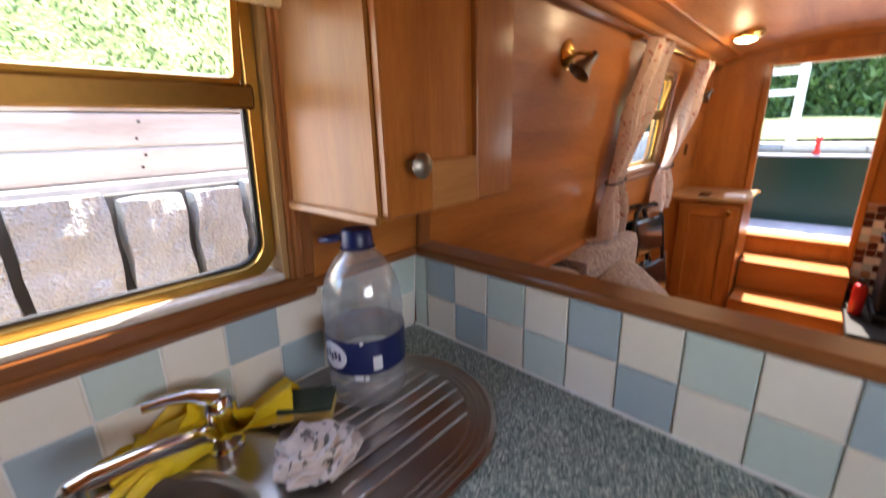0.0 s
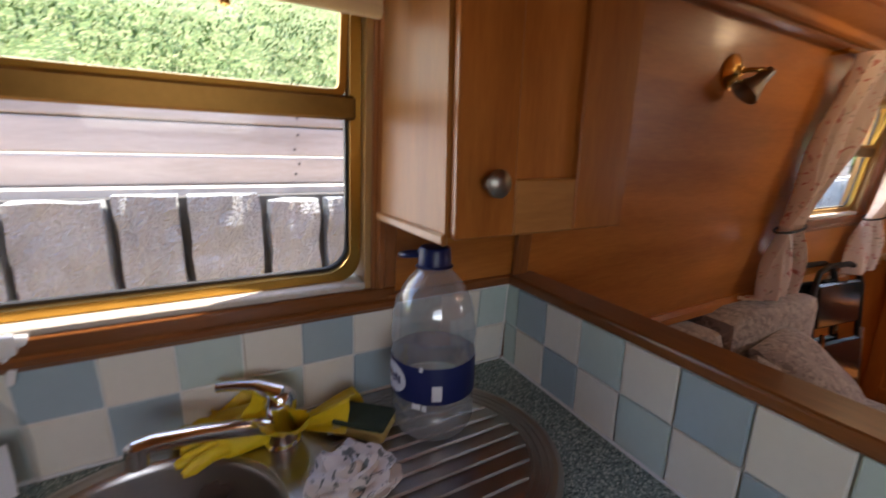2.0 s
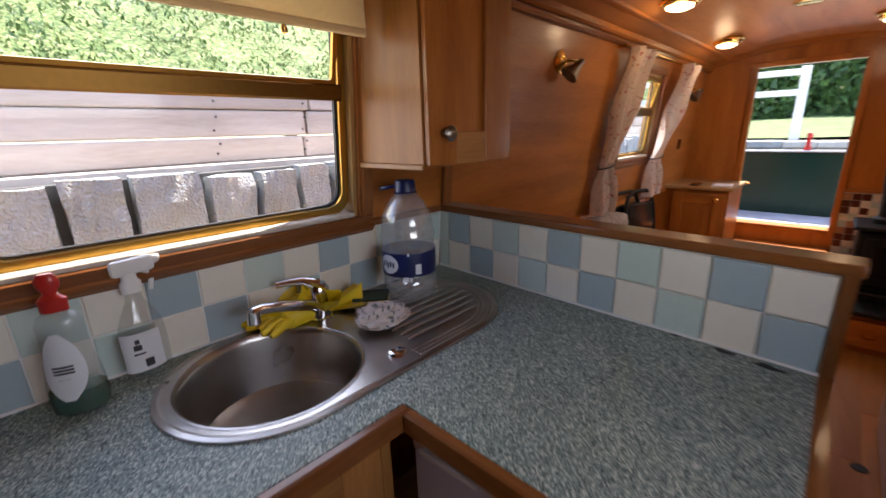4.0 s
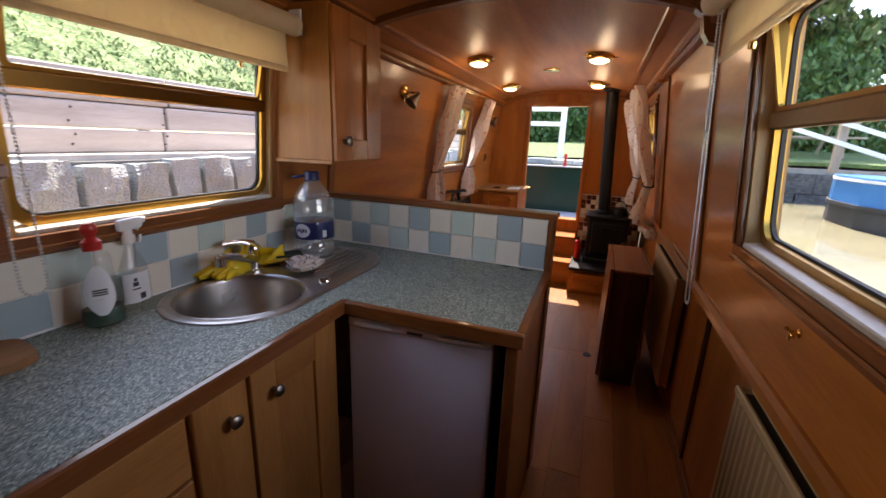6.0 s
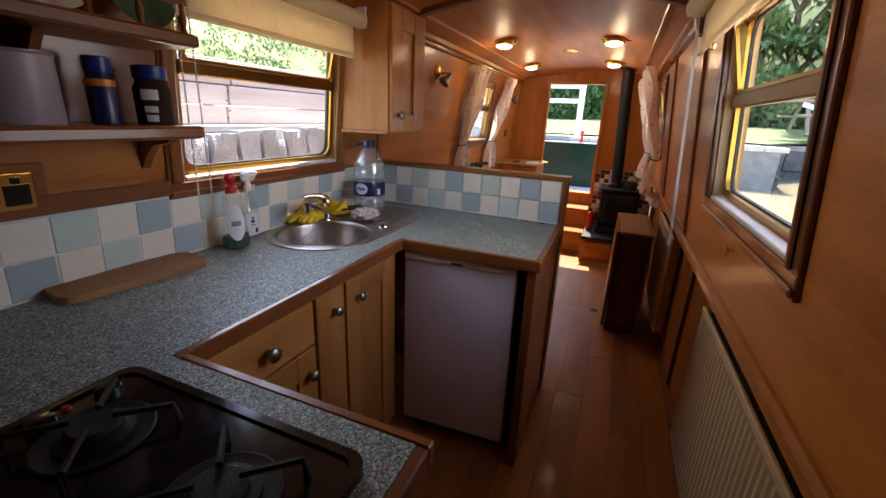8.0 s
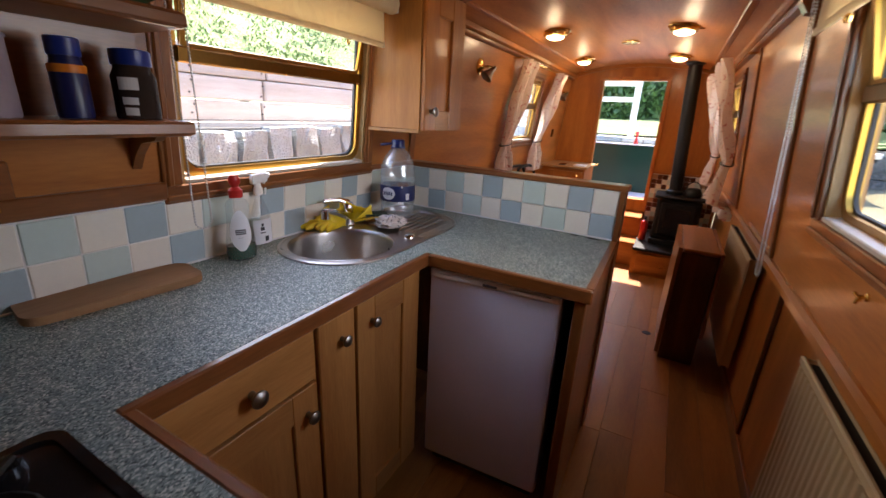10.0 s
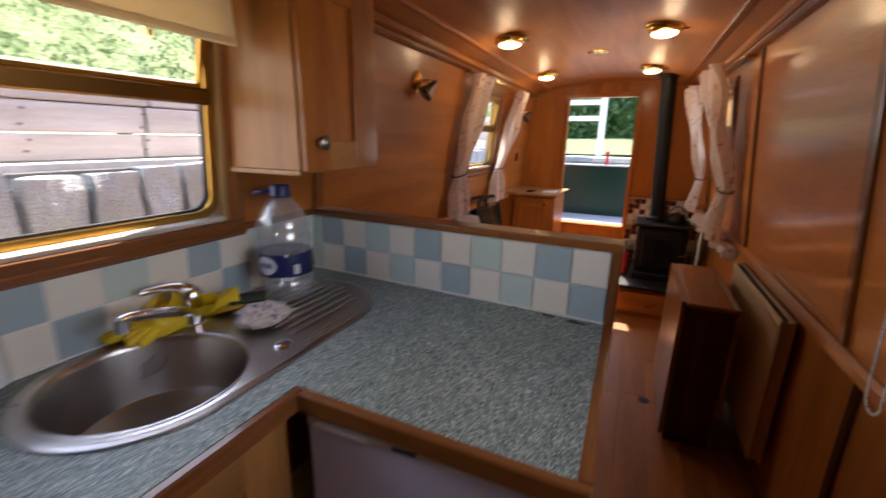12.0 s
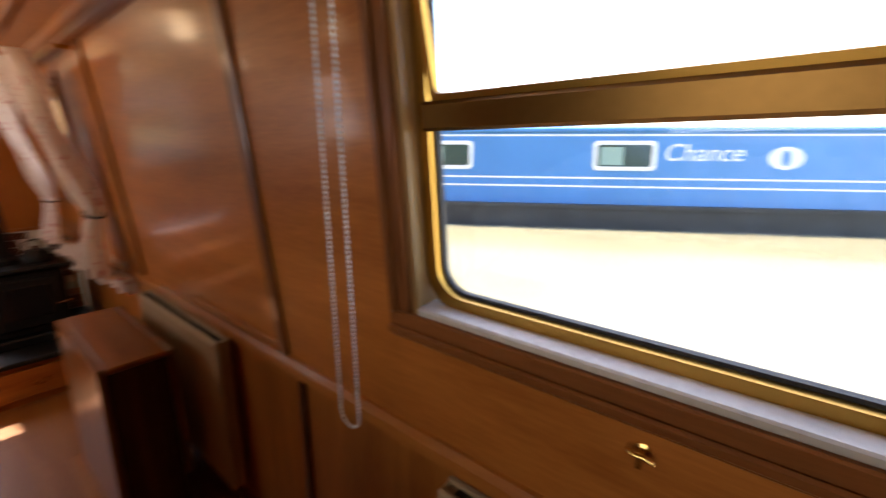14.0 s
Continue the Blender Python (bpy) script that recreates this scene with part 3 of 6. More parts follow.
def base_unit(name, y0, y1, label, top=0.905):
    t = thing(name, (-0.53, (y0 + y1) / 2, 0), label, "cabinet", "galley base units")
    part("body", box(WEST, FX - 0.002, y0, y1, 0.09, top), CAB_Z, t)
    part("plinth", box(WEST, FX - 0.05, y0, y1, 0.0, 0.09), DARK_WOOD_AND_SHADE, t)
    return t


u1 = base_unit("drawer_cabinet", -0.745, -0.341, "oak galley cabinet with one drawer above a door")
d = part("drawer_front", box(FX, FX + 0.018, -0.735, -0.348, 0.752, 0.893, 0.003), CAB_Y, u1)
knob(d, (FX + 0.018, -0.535, 0.822), size=1.25)
d = shaker(u1, -0.735, -0.348, 0.10, 0.742)
knob(d, (FX + 0.018, -0.385, 0.662), size=1.1)
u2 = base_unit("narrow_cabinet", -0.339, -0.19, "narrow oak galley cabinet with a plain front")
d = part("door", box(FX, FX + 0.018, -0.335, -0.195, 0.10, 0.893, 0.003), CAB_Z, u2)
knob(d, (FX + 0.018, -0.25, 0.82))
u3 = base_unit("sink_cabinet", -0.188, 0.165, "oak cabinet under the sink with a framed door", 0.77)
part("front_rail", box(FX - 0.04, FX - 0.002, -0.188, 0.165, 0.77, 0.905), CAB_Y, u3)
d = shaker(u3, -0.183, 0.135, 0.10, 0.893)
knob(d, (FX + 0.018, -0.117, 0.818))
part("post", box(FX - 0.05, FX + 0.01, 0.14, 0.165, 0.09, 0.905, 0.002), CAB_Z, u3)
hob_unit = thing("hob_cabinet", (0.0, -1.05, 0), "oak cabinet under the hob", "cabinet", "galley base units")
part("body", box(WEST, 0.275, -1.36, -0.79, 0.09, 0.905, 0.002), CAB_Z, hob_unit)
part("plinth", box(WEST, 0.23, -1.36, -0.83, 0.0, 0.09), DARK_WOOD_AND_SHADE, hob_unit)
shelf_side = thing("peninsula_cabinet", (0.29, 0.5, 0), "oak housing round the fridge with a tall end panel", "cabinet")
part("end_panel", box(0.272, 0.306, 0.195, 0.80, 0.0, 0.905, 0.003), TRIM_Z, shelf_side)
part("back_panel", box(WEST, 0.272, 0.76, 0.78, 0.0, 0.905), DARK_WOOD_AND_SHADE, shelf_side)

# worktop with a round cut-out for the bowl
_end = PM @ Vector((1.03, 0, 0))
outline = [(WEST, -1.36), (0.295, -1.36), (0.295, -0.772), (-0.258, -0.772), (-0.258, 0.196), (0.30, 0.192), (_end.x, _end.y), (WEST, 0.842)]
SINK_X, SINK_Y = -0.553, 0.085
bm = bmesh.new()
vo = [bm.verts.new((x, y, WT)) for x, y in outline]
eo = [bm.edges.new((vo[i], vo[(i + 1) % len(vo)])) for i in range(len(vo))]
vh = [bm.verts.new((SINK_X + 0.205 * math.cos(2 * math.pi * i / 40), SINK_Y + 0.205 * math.sin(2 * math.pi * i / 40), WT)) for i in range(40)]
eh = [bm.edges.new((vh[i], vh[(i + 1) % 40])) for i in range(40)]
bmesh.ops.triangle_fill(bm, use_beauty=True, edges=eo + eh)
bmesh.ops.solidify(bm, geom=bm.faces[:], thickness=0.03)
for v in bm.verts:
    v.co.z = WT if v.co.z > WT - 0.01 and v.co.z <= WT + 0.001 else (WT - 0.03)
worktop = thing("worktop", (-0.4, 0, WT - 0.03), "speckled grey-green laminate worktop edged with oak", "worktop")
part("slab", bm, LAMINATE, worktop)
for q, mt in (((-0.258, -0.236, -0.772, 0.196), TRIM_Y), ((-0.236, 0.322, 0.174, 0.196), TRIM_X), ((-0.236, 0.317, -0.794 + 0.022, -0.75), TRIM_X), ((0.295, 0.317, -1.36, -0.772), TRIM_Y)):
    part("edging", box(*q, WT - 0.043, WT + 0.001, 0.004), mt, worktop, "oak edging strip")
part("edging", prism([(0.298, 0.1965), (0.321, 0.1965), (_end.x + 0.021, _end.y - 0.002), (_end.x - 0.001, _end.y - 0.002)], WT - 0.043, WT + 0.001, "z"), TRIM_Y, worktop, "oak edging strip")

# peninsula screen wall, cap and tiles
solid("wall_peninsula", box(-0.06, 1.03, 0.009, 0.055, -0.0, WT + 0.208), OAK_X, "low oak screen wall behind the peninsula", "wall", "structure", m=PM)
solid("trim", box(1.03, 1.052, -0.012, 0.068, 0.0, WT + 0.212, 0.003), TRIM_Z, "oak end post of the screen wall", "post", "structure", m=PM)
solid("trim", box(-0.06, 1.06, -0.012, 0.07, WT + 0.208, WT + 0.232, 0.006, seg=2), TRIM_X, "oak capping rail on the tiled screen wall", "rail", "structure", m=PM)

backsplash = thing("backsplash_towpath", (WEST, 0, WT), "two rows of cream, sage and blue glazed tiles", "tiles", kind="structure")
part("grout_bed", box(-1.36, 0.84, 0.0, 0.209, -0.002, 0.004), GROUT, backsplash, m=on_wall(-1, 0, WT + 0.001))
backsplash_pen = thing("backsplash_peninsula", (-0.2, 0.82, WT), "two rows of cream, sage and blue glazed tiles", "tiles", kind="structure")
part("grout_bed", box(-0.056, 1.03, 0.003, 0.0095, WT, WT + 0.209), GROUT, backsplash_pen, m=PM)

# stainless inset sink: stadium plate, round bowl, fluted drainer
sink = thing("kitchen_sink", (SINK_X, 0.3, WT), "stainless steel inset sink with round bowl and fluted drainer", "sink")


def stadium(r, ya, yb, n=24):
    pts = [(SINK_X + r * math.cos(math.pi * (1 + i / n)), ya + r * math.sin(math.pi * (1 + i / n))) for i in range(n + 1)]
    return pts + [(SINK_X + r * math.cos(math.pi * i / n), yb + r * math.sin(math.pi * i / n)) for i in range(n + 1)]


bm = bmesh.new()
loops = []
for r, z in ((0.222, 0.0005), (0.221, 0.005), (0.212, 0.007), (0.206, 0.005)):
    loops.append([bm.verts.new((x, y, WT + z)) for x, y in stadium(r, SINK_Y, 0.515)])
n_ = len(loops[0])
for a, b in zip(loops, loops[1:]):
    for i in range(n_):
        bm.faces.new((a[i], a[(i + 1) % n_], b[(i + 1) % n_], b[i]))
bowl = [bm.verts.new((SINK_X + 0.19 * math.cos(2 * math.pi * i / 40), SINK_Y + 0.19 * math.sin(2 * math.pi * i / 40), WT + 0.005)) for i in range(40)]
es = [bm.edges.get((loops[-1][i], loops[-1][(i + 1) % n_])) for i in range(n_)] + [bm.edges.new((bowl[i], bowl[(i + 1) % 40])) for i in range(40)]
bmesh.ops.triangle_fill(bm, use_beauty=True, edges=es)
part("drainer_plate", bm, STEEL, sink)
prof = [(0.194, 0.0065), (0.19, 0.007), (0.185, 0.003), (0.181, -0.01), (0.176, -0.10), (0.165, -0.135), (0.14, -0.15), (0.03, -0.155), (0.0, -0.155)]
part("bowl", lathe(prof, 48, close=False), STEEL, sink, "brushed steel bowl", True, Matrix.Translation((SINK_X, SINK_Y, WT)))
part("waste", lathe([(0.0, 0.0), (0.03, 0.0), (0.034, 0.004), (0.02, 0.003), (0.0, 0.001)], 20, close=False), CHROME, sink, "chrome waste", True, Matrix.Translation((SINK_X, SINK_Y, WT - 0.153)))
for i in range(9):
    x = SINK_X - 0.13 + 0.032 * i
    y1 = 0.515 + math.sqrt(max(0.0, 0.165**2 - (x - SINK_X) ** 2))
    part("flute", tube([(x, 0.36, WT + 0.0045), (x, 0.38, WT + 0.0075), (x, y1 - 0.02, WT + 0.0075), (x, y1, WT + 0.0045)], 0.004, 6), STEEL, sink)
for k_ in (0.172, 0.186, 0.199):
    arc = [(SINK_X + k_ * math.cos(radians(a)), 0.515 + k_ * math.sin(radians(a)), WT + 0.0045) for a in range(0, 181, 9)]
    part("curved_ridge", tube([(SINK_X + k_, 0.33, WT + 0.0045)] + arc + [(SINK_X - k_, 0.33, WT + 0.0045)], 0.0032, 6), STEEL, sink, "", True)
for i in range(4):
    a = radians(38 + 4 * i)
    part("overflow_slot", box(-0.002, 0.002, -0.004, 0.004, -0.012, 0.012, 0.001), RUBBER, sink, m=Matrix.Translation((SINK_X + 0.176 * math.cos(a), SINK_Y + 0.176 * math.sin(a), WT - 0.04)) @ Matrix.Rotation(a, 4, "Z"))
part("plug", lathe([(0.0, 0.008), (0.012, 0.009), (0.02, 0.006), (0.022, 0.0)], 20), CHROME, sink, "chrome drainer plug", True, Matrix.Translation((-0.40, 0.30, WT + 0.005)))

# fridge under the peninsula
FR = Matrix.Translation((-0.238, 0.196, 0)) @ Matrix.Rotation(radians(3.0), 4, "Z")
fridge = thing("fridge", (0, 0.45, 0), "small silver-grey undercounter fridge", "fridge")
part("cabinet_body", box(0.004, 0.466, 0.045, 0.52, 0.06, 0.885, 0.006), FRIDGE, fridge, m=FR)
dr = part("door", box(0, 0.47, 0.0, 0.042, 0.075, 0.868, 0.010, seg=2), FRIDGE, fridge, smooth=True, m=FR)
part("handle_strip", box(0.0, 0.47, -0.006, 0.042, 0.862, 0.902, 0.012, seg=3), FRIDGE_TRIM, dr, "pale grey moulded handle strip", True, FR)
for a, b in ((0.03, 0.16), (0.31, 0.44)):
    part("grip", prism([(a, 0.0), (a + 0.02, 0.014), (b - 0.02, 0.014), (b, 0.0)], 0.876, 0.886, "z"), WHITE, dr, m=FR @ Matrix.Translation((0, -0.016, 0)))
part("badge", box(0.205, 0.255, -0.009, -0.005, 0.872, 0.880, 0.001), INK, dr, m=FR)
for x in (0.04, 0.43):
    for y in (0.07, 0.48):
        part("foot", lathe([(0.015, 0.0), (0.018, 0.004), (0.018, 0.062)], 12), RUBBER, fridge, m=FR @ Matrix.Translation((x, y, 0)))
# black strip put in for the shade beneath the fridge
part("shadow_strip", box(0.02, 0.45, 0.05, 0.07, 0.01, 0.06), RUBBER, fridge, m=FR)

# wall cabinet beside the towpath window
CX0, CX1, CY0, CY1, CZ0, CZ1 = MID - half(1.35) + 0.004, -0.487, 0.49, 0.835, 1.345, 1.895
wc = thing("wall_cabinet", (-0.6, 0.66, CZ0), "pale oak wall cabinet with one framed door", "cabinet")
side_loop = [(CX0, CZ0), (CX1, CZ0), (CX1, CZ1), (MID - half(CZ1) + 0.004, CZ1)]
part("side_panel", prism(side_loop, CY0, CY0 + 0.018), GOLDEN_Z, wc)
part("side_panel", prism(side_loop, CY1 - 0.018, CY1), OAK_Z, wc)
part("body", prism([(CX0 + 0.002, CZ0 + 0.001), (CX1 - 0.004, CZ0 + 0.001), (CX1 - 0.004, CZ1), (MID - half(CZ1) + 0.01, CZ1)], CY0 + 0.018, CY1 - 0.018), OAK_Z, wc)
part("bottom_bead", box(CX0, CX1 + 0.004, CY0 - 0.006, CY0 + 0.004, CZ0 - 0.004, CZ0 + 0.012, 0.003), CAB_Y, wc)
fx = CX1
dd = part("door", box(fx, fx + 0.02, CY0 + 0.006, CY0 + 0.105, CZ0 + 0.006, CZ1 - 0.01, 0.003), OAK_Z, wc)
part("stile", box(fx, fx + 0.02, CY1 - 0.121, CY1 - 0.006, CZ0 + 0.006, CZ1 - 0.01, 0.003), OAK_Z, dd)
part("rail", box(fx, fx + 0.0195, CY0 + 0.105, CY1 - 0.121, CZ0 + 0.006, CZ0 + 0.088, 0.003), CAB_Y, dd)
part("rail", box(fx, fx + 0.0195, CY0 + 0.105, CY1 - 0.121, CZ1 - 0.10, CZ1 - 0.01, 0.003), OAK_Y, dd)
part("panel", box(fx + 0.001, fx + 0.007, CY0 + 0.105, CY1 - 0.121, CZ0 + 0.088, CZ1 - 0.10), OAK_Z, dd)
knob(dd, (fx + 0.02, 0.544, 1.429), mat=PEWTER, size=1.15)
# oak strip from the cabinet down to the tiles, and the bead along the tiles
solid("trim", box(0.0, 0.045, 0.0, 0.75, -0.001, 0.014, 0.003), TRIM_Z, "oak corner post at the end of the galley wall", "post", "structure", m=on_wall(-1, 0.84, 1.158))
solid("trim", box(0.51, 0.84, 0.0, 0.022, -0.001, 0.014, 0.003), TRIM_Y, "oak bead above the tiles", "bead", "structure", m=on_wall(-1, 0.0, 1.16))
solid("trim", box(-1.36, -0.375, 0.0, 0.05, -0.001, 0.016, 0.004), TRIM_Y, "oak rail above the tiles", "rail", "structure", m=on_wall(-1, 0.0, 1.16))


def blind(side):
    """A cream roller blind, mostly rolled up, above a galley window."""
    y0, y1 = (-0.39, 0.475) if side < 0 else (-0.42, 0.53)
    x = MID + side * (half(1.83) - 0.10)
    t = thing("roller_blind", (x, 0, 1.80), "cream roller blind rolled up above the window", "blind", "galley blinds")
    part("roll", tube([(x, y0, 1.815), (x, y1, 1.815)], 0.034, 20), BLIND, t, smooth=True)
    for y in (y0 - 0.008, y1 + 0.001):
        part("end_bracket", box(x - 0.026, x + 0.026, y, y + 0.007, 1.785, 1.87, 0.003), WHITE, t)

    def drop(u, v):
        z = 1.815 - 0.145 * v
        return (x + side * 0.032 + 0.0025 * math.sin(5 * u + 2 * v), y0 + 0.012 + (y1 - y0 - 0.024) * u, z)

    part("cloth", sheet(drop, 24, 6, 0.0015), BLIND, t)
    part("hem_bar", box(x + side * 0.032 - 0.006, x + side * 0.032 + 0.006, y0 + 0.012, y1 - 0.012, 1.662, 1.682, 0.005, seg=2), BLIND, t)
    part("pull", lathe([(0.0, -0.02), (0.007, -0.017), (0.008, -0.006), (0.003, 0.0)], 12), BRASS, t, "small brass pull", True, Matrix.Translation((x + side * 0.032, 0.25, 1.662)))
    return t


blind(-1)
blind(1)

# ---- saloon ----


def curtain(side, y_top, y_bot, toward, tie=1.22, zb=0.885, inboard=0.03, wide=1.0, nm="curtain"):
    """A floral curtain gathered at the top, drawn in by a tie band and flaring below it."""
    t = thing(nm, (MID + side * 0.72, y_top, 1.0), "cream floral cotton curtain drawn in by a dark tie", "curtain", "saloon curtains")
    zt = 1.835

    def f(u, v):
        z = zt + (zb - zt) * v
        k = (z - tie)
        if k > 0:
            w = 0.13 + 0.17 * min(1, k / 0.6) ** 0.7
            c = y_bot + (y_top - y_bot) * min(1, k / 0.6)
        else:
            w = 0.11 + 0.20 * min(1, -k / 0.30) ** 0.8
            c = y_bot + 0.02 * toward
        w *= wide
        y = c + (u - 0.5) * w
        depth = (0.018 + 0.010 * math.sin(9 * u + 1)) * (1.0 - 0.45 * math.exp(-(k / 0.08) ** 2)) * 1.25
        fold = depth * math.sin(2 * math.pi * 5.5 * u + 0.7 * math.sin(3 * v * 3) + y_top)
        x = MID + side * (half(z) - 0.062 - inboard * (k / 0.63 if k > 0 else min(1, -k / 0.33))) - side * fold + (0.01 * math.sin(14 * v + 4 * u))
        return (x, y, z + 0.004 * math.sin(12 * u))

    part("cloth", sheet(f, 60, 44, 0.0016), CURTAIN, t, smooth=True)
    loop = []
    for i in range(24):
        a = 2 * math.pi * i / 24
        loop.append((MID + side * (half(tie) - 0.062) + 0.036 * math.cos(a), y_bot + 0.088 * math.sin(a), tie + 0.01 * math.sin(a)))
    part("tie_band", tube(loop, 0.005, 6, closed=True), RUBBER, t, "dark tie band", True)
    return t


curtain(-1, 2.33, 2.13, 1)
curtain(-1, 3.30, 3.00, -1)
curtain(1, 2.46, 2.33, 1, 1.195, 0.845, 0.09, 1.3)
curtain(1, 3.36, 3.34, -1, 1.185, 0.83, 0.09)
for side in (-1, 1):
    x = MID + side * (half(1.83) - 0.055)
    r = thing("curtain_rail", (x, 2.7, 1.84), "thin brass curtain rail above the window", "curtain rail", "curtain rails")
    part("rod", tube([(x, 2.14, 1.845), (x, 3.46, 1.845)], 0.006, 10), BRASS, r, smooth=True)
    for y in (2.17, 3.43):
        part("bracket", box(*sorted((x, x + side * 0.06)), y - 0.005, y + 0.005, 1.838, 1.852), BRASS, r)


def ceiling_light(x, y):
    z = arch((x - MID) / 0.78)
    t = thing("ceiling_light", (x, y, z), "round brass ceiling lamp with a lit ribbed glass", "lamp", "saloon ceiling lamps")
    up = Matrix.Translation((x, y, z)) @ Matrix.Diagonal((1.1, 1.1, 1.1, 1))
    part("base", lathe([(0.0, 0.004), (0.085, 0.004), (0.088, -0.004), (0.082, -0.012), (0.07, -0.016), (0.0, -0.016)], 32, close=False), BRASS, t, "polished brass base", True, up)
    part("rim", lathe([(0.052, -0.014), (0.076, -0.016), (0.074, -0.026), (0.062, -0.034), (0.052, -0.034)], 32, close=False), BRASS, t, "", True, up)
    part("glass", lathe([(0.054, -0.03), (0.05, -0.042), (0.03, -0.05), (0.0, -0.052)], 32, close=False), LAMP_GLOW, t, "lit ribbed glass", True, up)
    part("switch", tube([(0.07, 0, -0.02), (0.098, 0, -0.02)], 0.004, 8), BRASS, t, m=up)
    lamp = new("lamp_light", bpy.data.lights.new("lamp_light", "POINT"))
    lamp.data.energy, lamp.data.color, lamp.data.shadow_soft_size = 0.2, (1.0, 0.74, 0.45), 0.04
    lamp.location = (x, y, z - 0.10)
    return t


for x, y in ((-0.395, 2.05), (0.37, 2.14), (-0.44, 3.31), (0.35, 3.38)):
    ceiling_light(x, y)
vent = thing("ceiling_vent", (0.0, 2.79, arch(0)), "small round brass ceiling vent", "vent")
part("plate", lathe([(0.0, 0.004), (0.07, 0.004), (0.068, -0.008), (0.05, -0.014), (0.0, -0.012)], 28, close=False), BRASS, vent, "", True, Matrix.Translation((0.0, 2.79, arch(0))))


def sconce(m):
    t = thing("wall_lamp", m.translation, "brass wall spotlight with a bell shade", "lamp", "wall lamps")
    part("wall_plate", lathe([(0.0, -0.002), (0.048, -0.002), (0.05, 0.006), (0.036, 0.014), (0.018, 0.02), (0.012, 0.03), (0.0, 0.03)], 26, close=False), BRASS, t, "", True, m)
    part("arm", tube([(0, 0, 0.02), (0.0, 0.004, 0.05), (0.015, 0.004, 0.075), (0.035, -0.004, 0.09)], 0.007, 10), BRASS, t, "", True, m)
    part("shade", lathe([(0.0, -0.01), (0.016, -0.008), (0.02, 0.02), (0.026, 0.045), (0.042, 0.075), (0.05, 0.095), (0.047, 0.094), (0.023, 0.046), (0.0, 0.03)], 26, close=False), PEWTER, t, "dull brown bell shade", True, m @ Matrix.Translation((0.035, 0.0, 0.085)) @ Matrix.Scale(0.85, 4) @ Matrix.Rotation(radians(115), 4, "X") @ Matrix.Rotation(radians(-35), 4, "Y"))
    return t


sconce(on_wall(-1, 1.575, 1.72))
sconce(on_wall(-1, 3.62, 1.70))

# sofa along the towpath side
sofa = thing("sofa", (-0.5, 1.9, 0), "grey-brown floral upholstered sofa against the cabin side", "sofa")


def cushion(name, x0, x1, y0, y1, z0, z1, r=0.05, m=None, label=""):
    bm = box(x0, x1, y0, y1, z0, z1)
    bmesh.ops.subdivide_edges(bm, edges=bm.edges[:], cuts=5, use_grid_fill=True)
    c = Vector(((x0 + x1) / 2, (y0 + y1) / 2, (z0 + z1) / 2))
    h = Vector(((x1 - x0) / 2, (y1 - y0) / 2, (z1 - z0) / 2))
    for v in bm.verts:
        q = v.co - c
        inner = Vector([max(-(hh - r), min(hh - r, a)) for a, hh in zip(q, h)])
        d = q - inner
        if d.length > 1e-6:
            v.co = c + inner + d.normalized() * r
        v.co += Vector((0, 0, 0.006 * noise.noise(v.co * 7)))
    return part(name, bm, SOFA, sofa, label, True, m)


part("base", box(-0.89, -0.22, 0.99, 2.52, 0.0, 0.31, 0.01), OAK_Y, sofa, "oak box base")
cushion("seat_cushion", -0.88, -0.15, 0.98, 2.52, 0.30, 0.54, 0.06)
cushion("back_cushion", -0.88, -0.66, 1.0, 1.75, 0.50, 0.90, 0.07)
cushion("back_cushion", -0.88, -0.66, 1.77, 2.5, 0.50, 0.92, 0.07)

pillow = thing("sofa_cushion", (-0.50, 2.12, 0.55), "square floral scatter cushion leaning on the sofa back", "cushion")
bm = bmesh.new()
bmesh.ops.create_grid(bm, x_segments=16, y_segments=16, size=0.19)
bmesh.ops.solidify(bm, geom=bm.faces[:], thickness=0.004)
for v in bm.verts:
    k = max(0.0, 1 - (v.co.x / 0.195) ** 4) * max(0.0, 1 - (v.co.y / 0.195) ** 4)
    v.co.z = (1 if v.co.z > -0.002 else -1) * (0.006 + 0.075 * k ** 0.6) + 0.01 * noise.noise(v.co * 8)
part("cover", bm, SOFA, pillow, "", True, Matrix.Translation((-0.53, 2.05, 0.685)) @ Matrix.Rotation(radians(8), 4, "Z") @ Matrix.Rotation(radians(42), 4, "Y"))

# cupboard left of the steps
cup = thing("bow_cupboard", (-0.6, 3.8, 0), "oak cupboard with a framed door and a pale top", "cabinet")
part("body", box(MID - 0.93, -0.33, 3.57, BOW, 0.0, 0.93), OAK_Z, cup)
part("top", box(MID - 0.93, -0.305, 3.54, BOW, 0.93, 0.955, 0.006), PALE_Y, cup, "pale oak top")
d_ = part("door", box(-0.72, -0.645, 3.552, 3.57, 0.10, 0.90, 0.003), OAK_Z, cup)
part("stile", box(-0.425, -0.35, 3.552, 3.57, 0.10, 0.90, 0.003), OAK_Z, d_)
part("rail", box(-0.645, -0.425, 3.552, 3.57, 0.82, 0.90, 0.003), OAK_X, d_)
part("rail", box(-0.645, -0.425, 3.552, 3.57, 0.10, 0.18, 0.003), OAK_X, d_)
part("panel", box(-0.645, -0.425, 3.56, 3.57, 0.18, 0.82), OAK_Z, d_)
knob(d_, (-0.405, 3.552, 0.86), (0, -1, 0), BRASS)

# two steps up to the doorway
steps = thing("boarding_steps", (0, 3.8, 0), "two worn oak steps up to the front doorway", "steps")
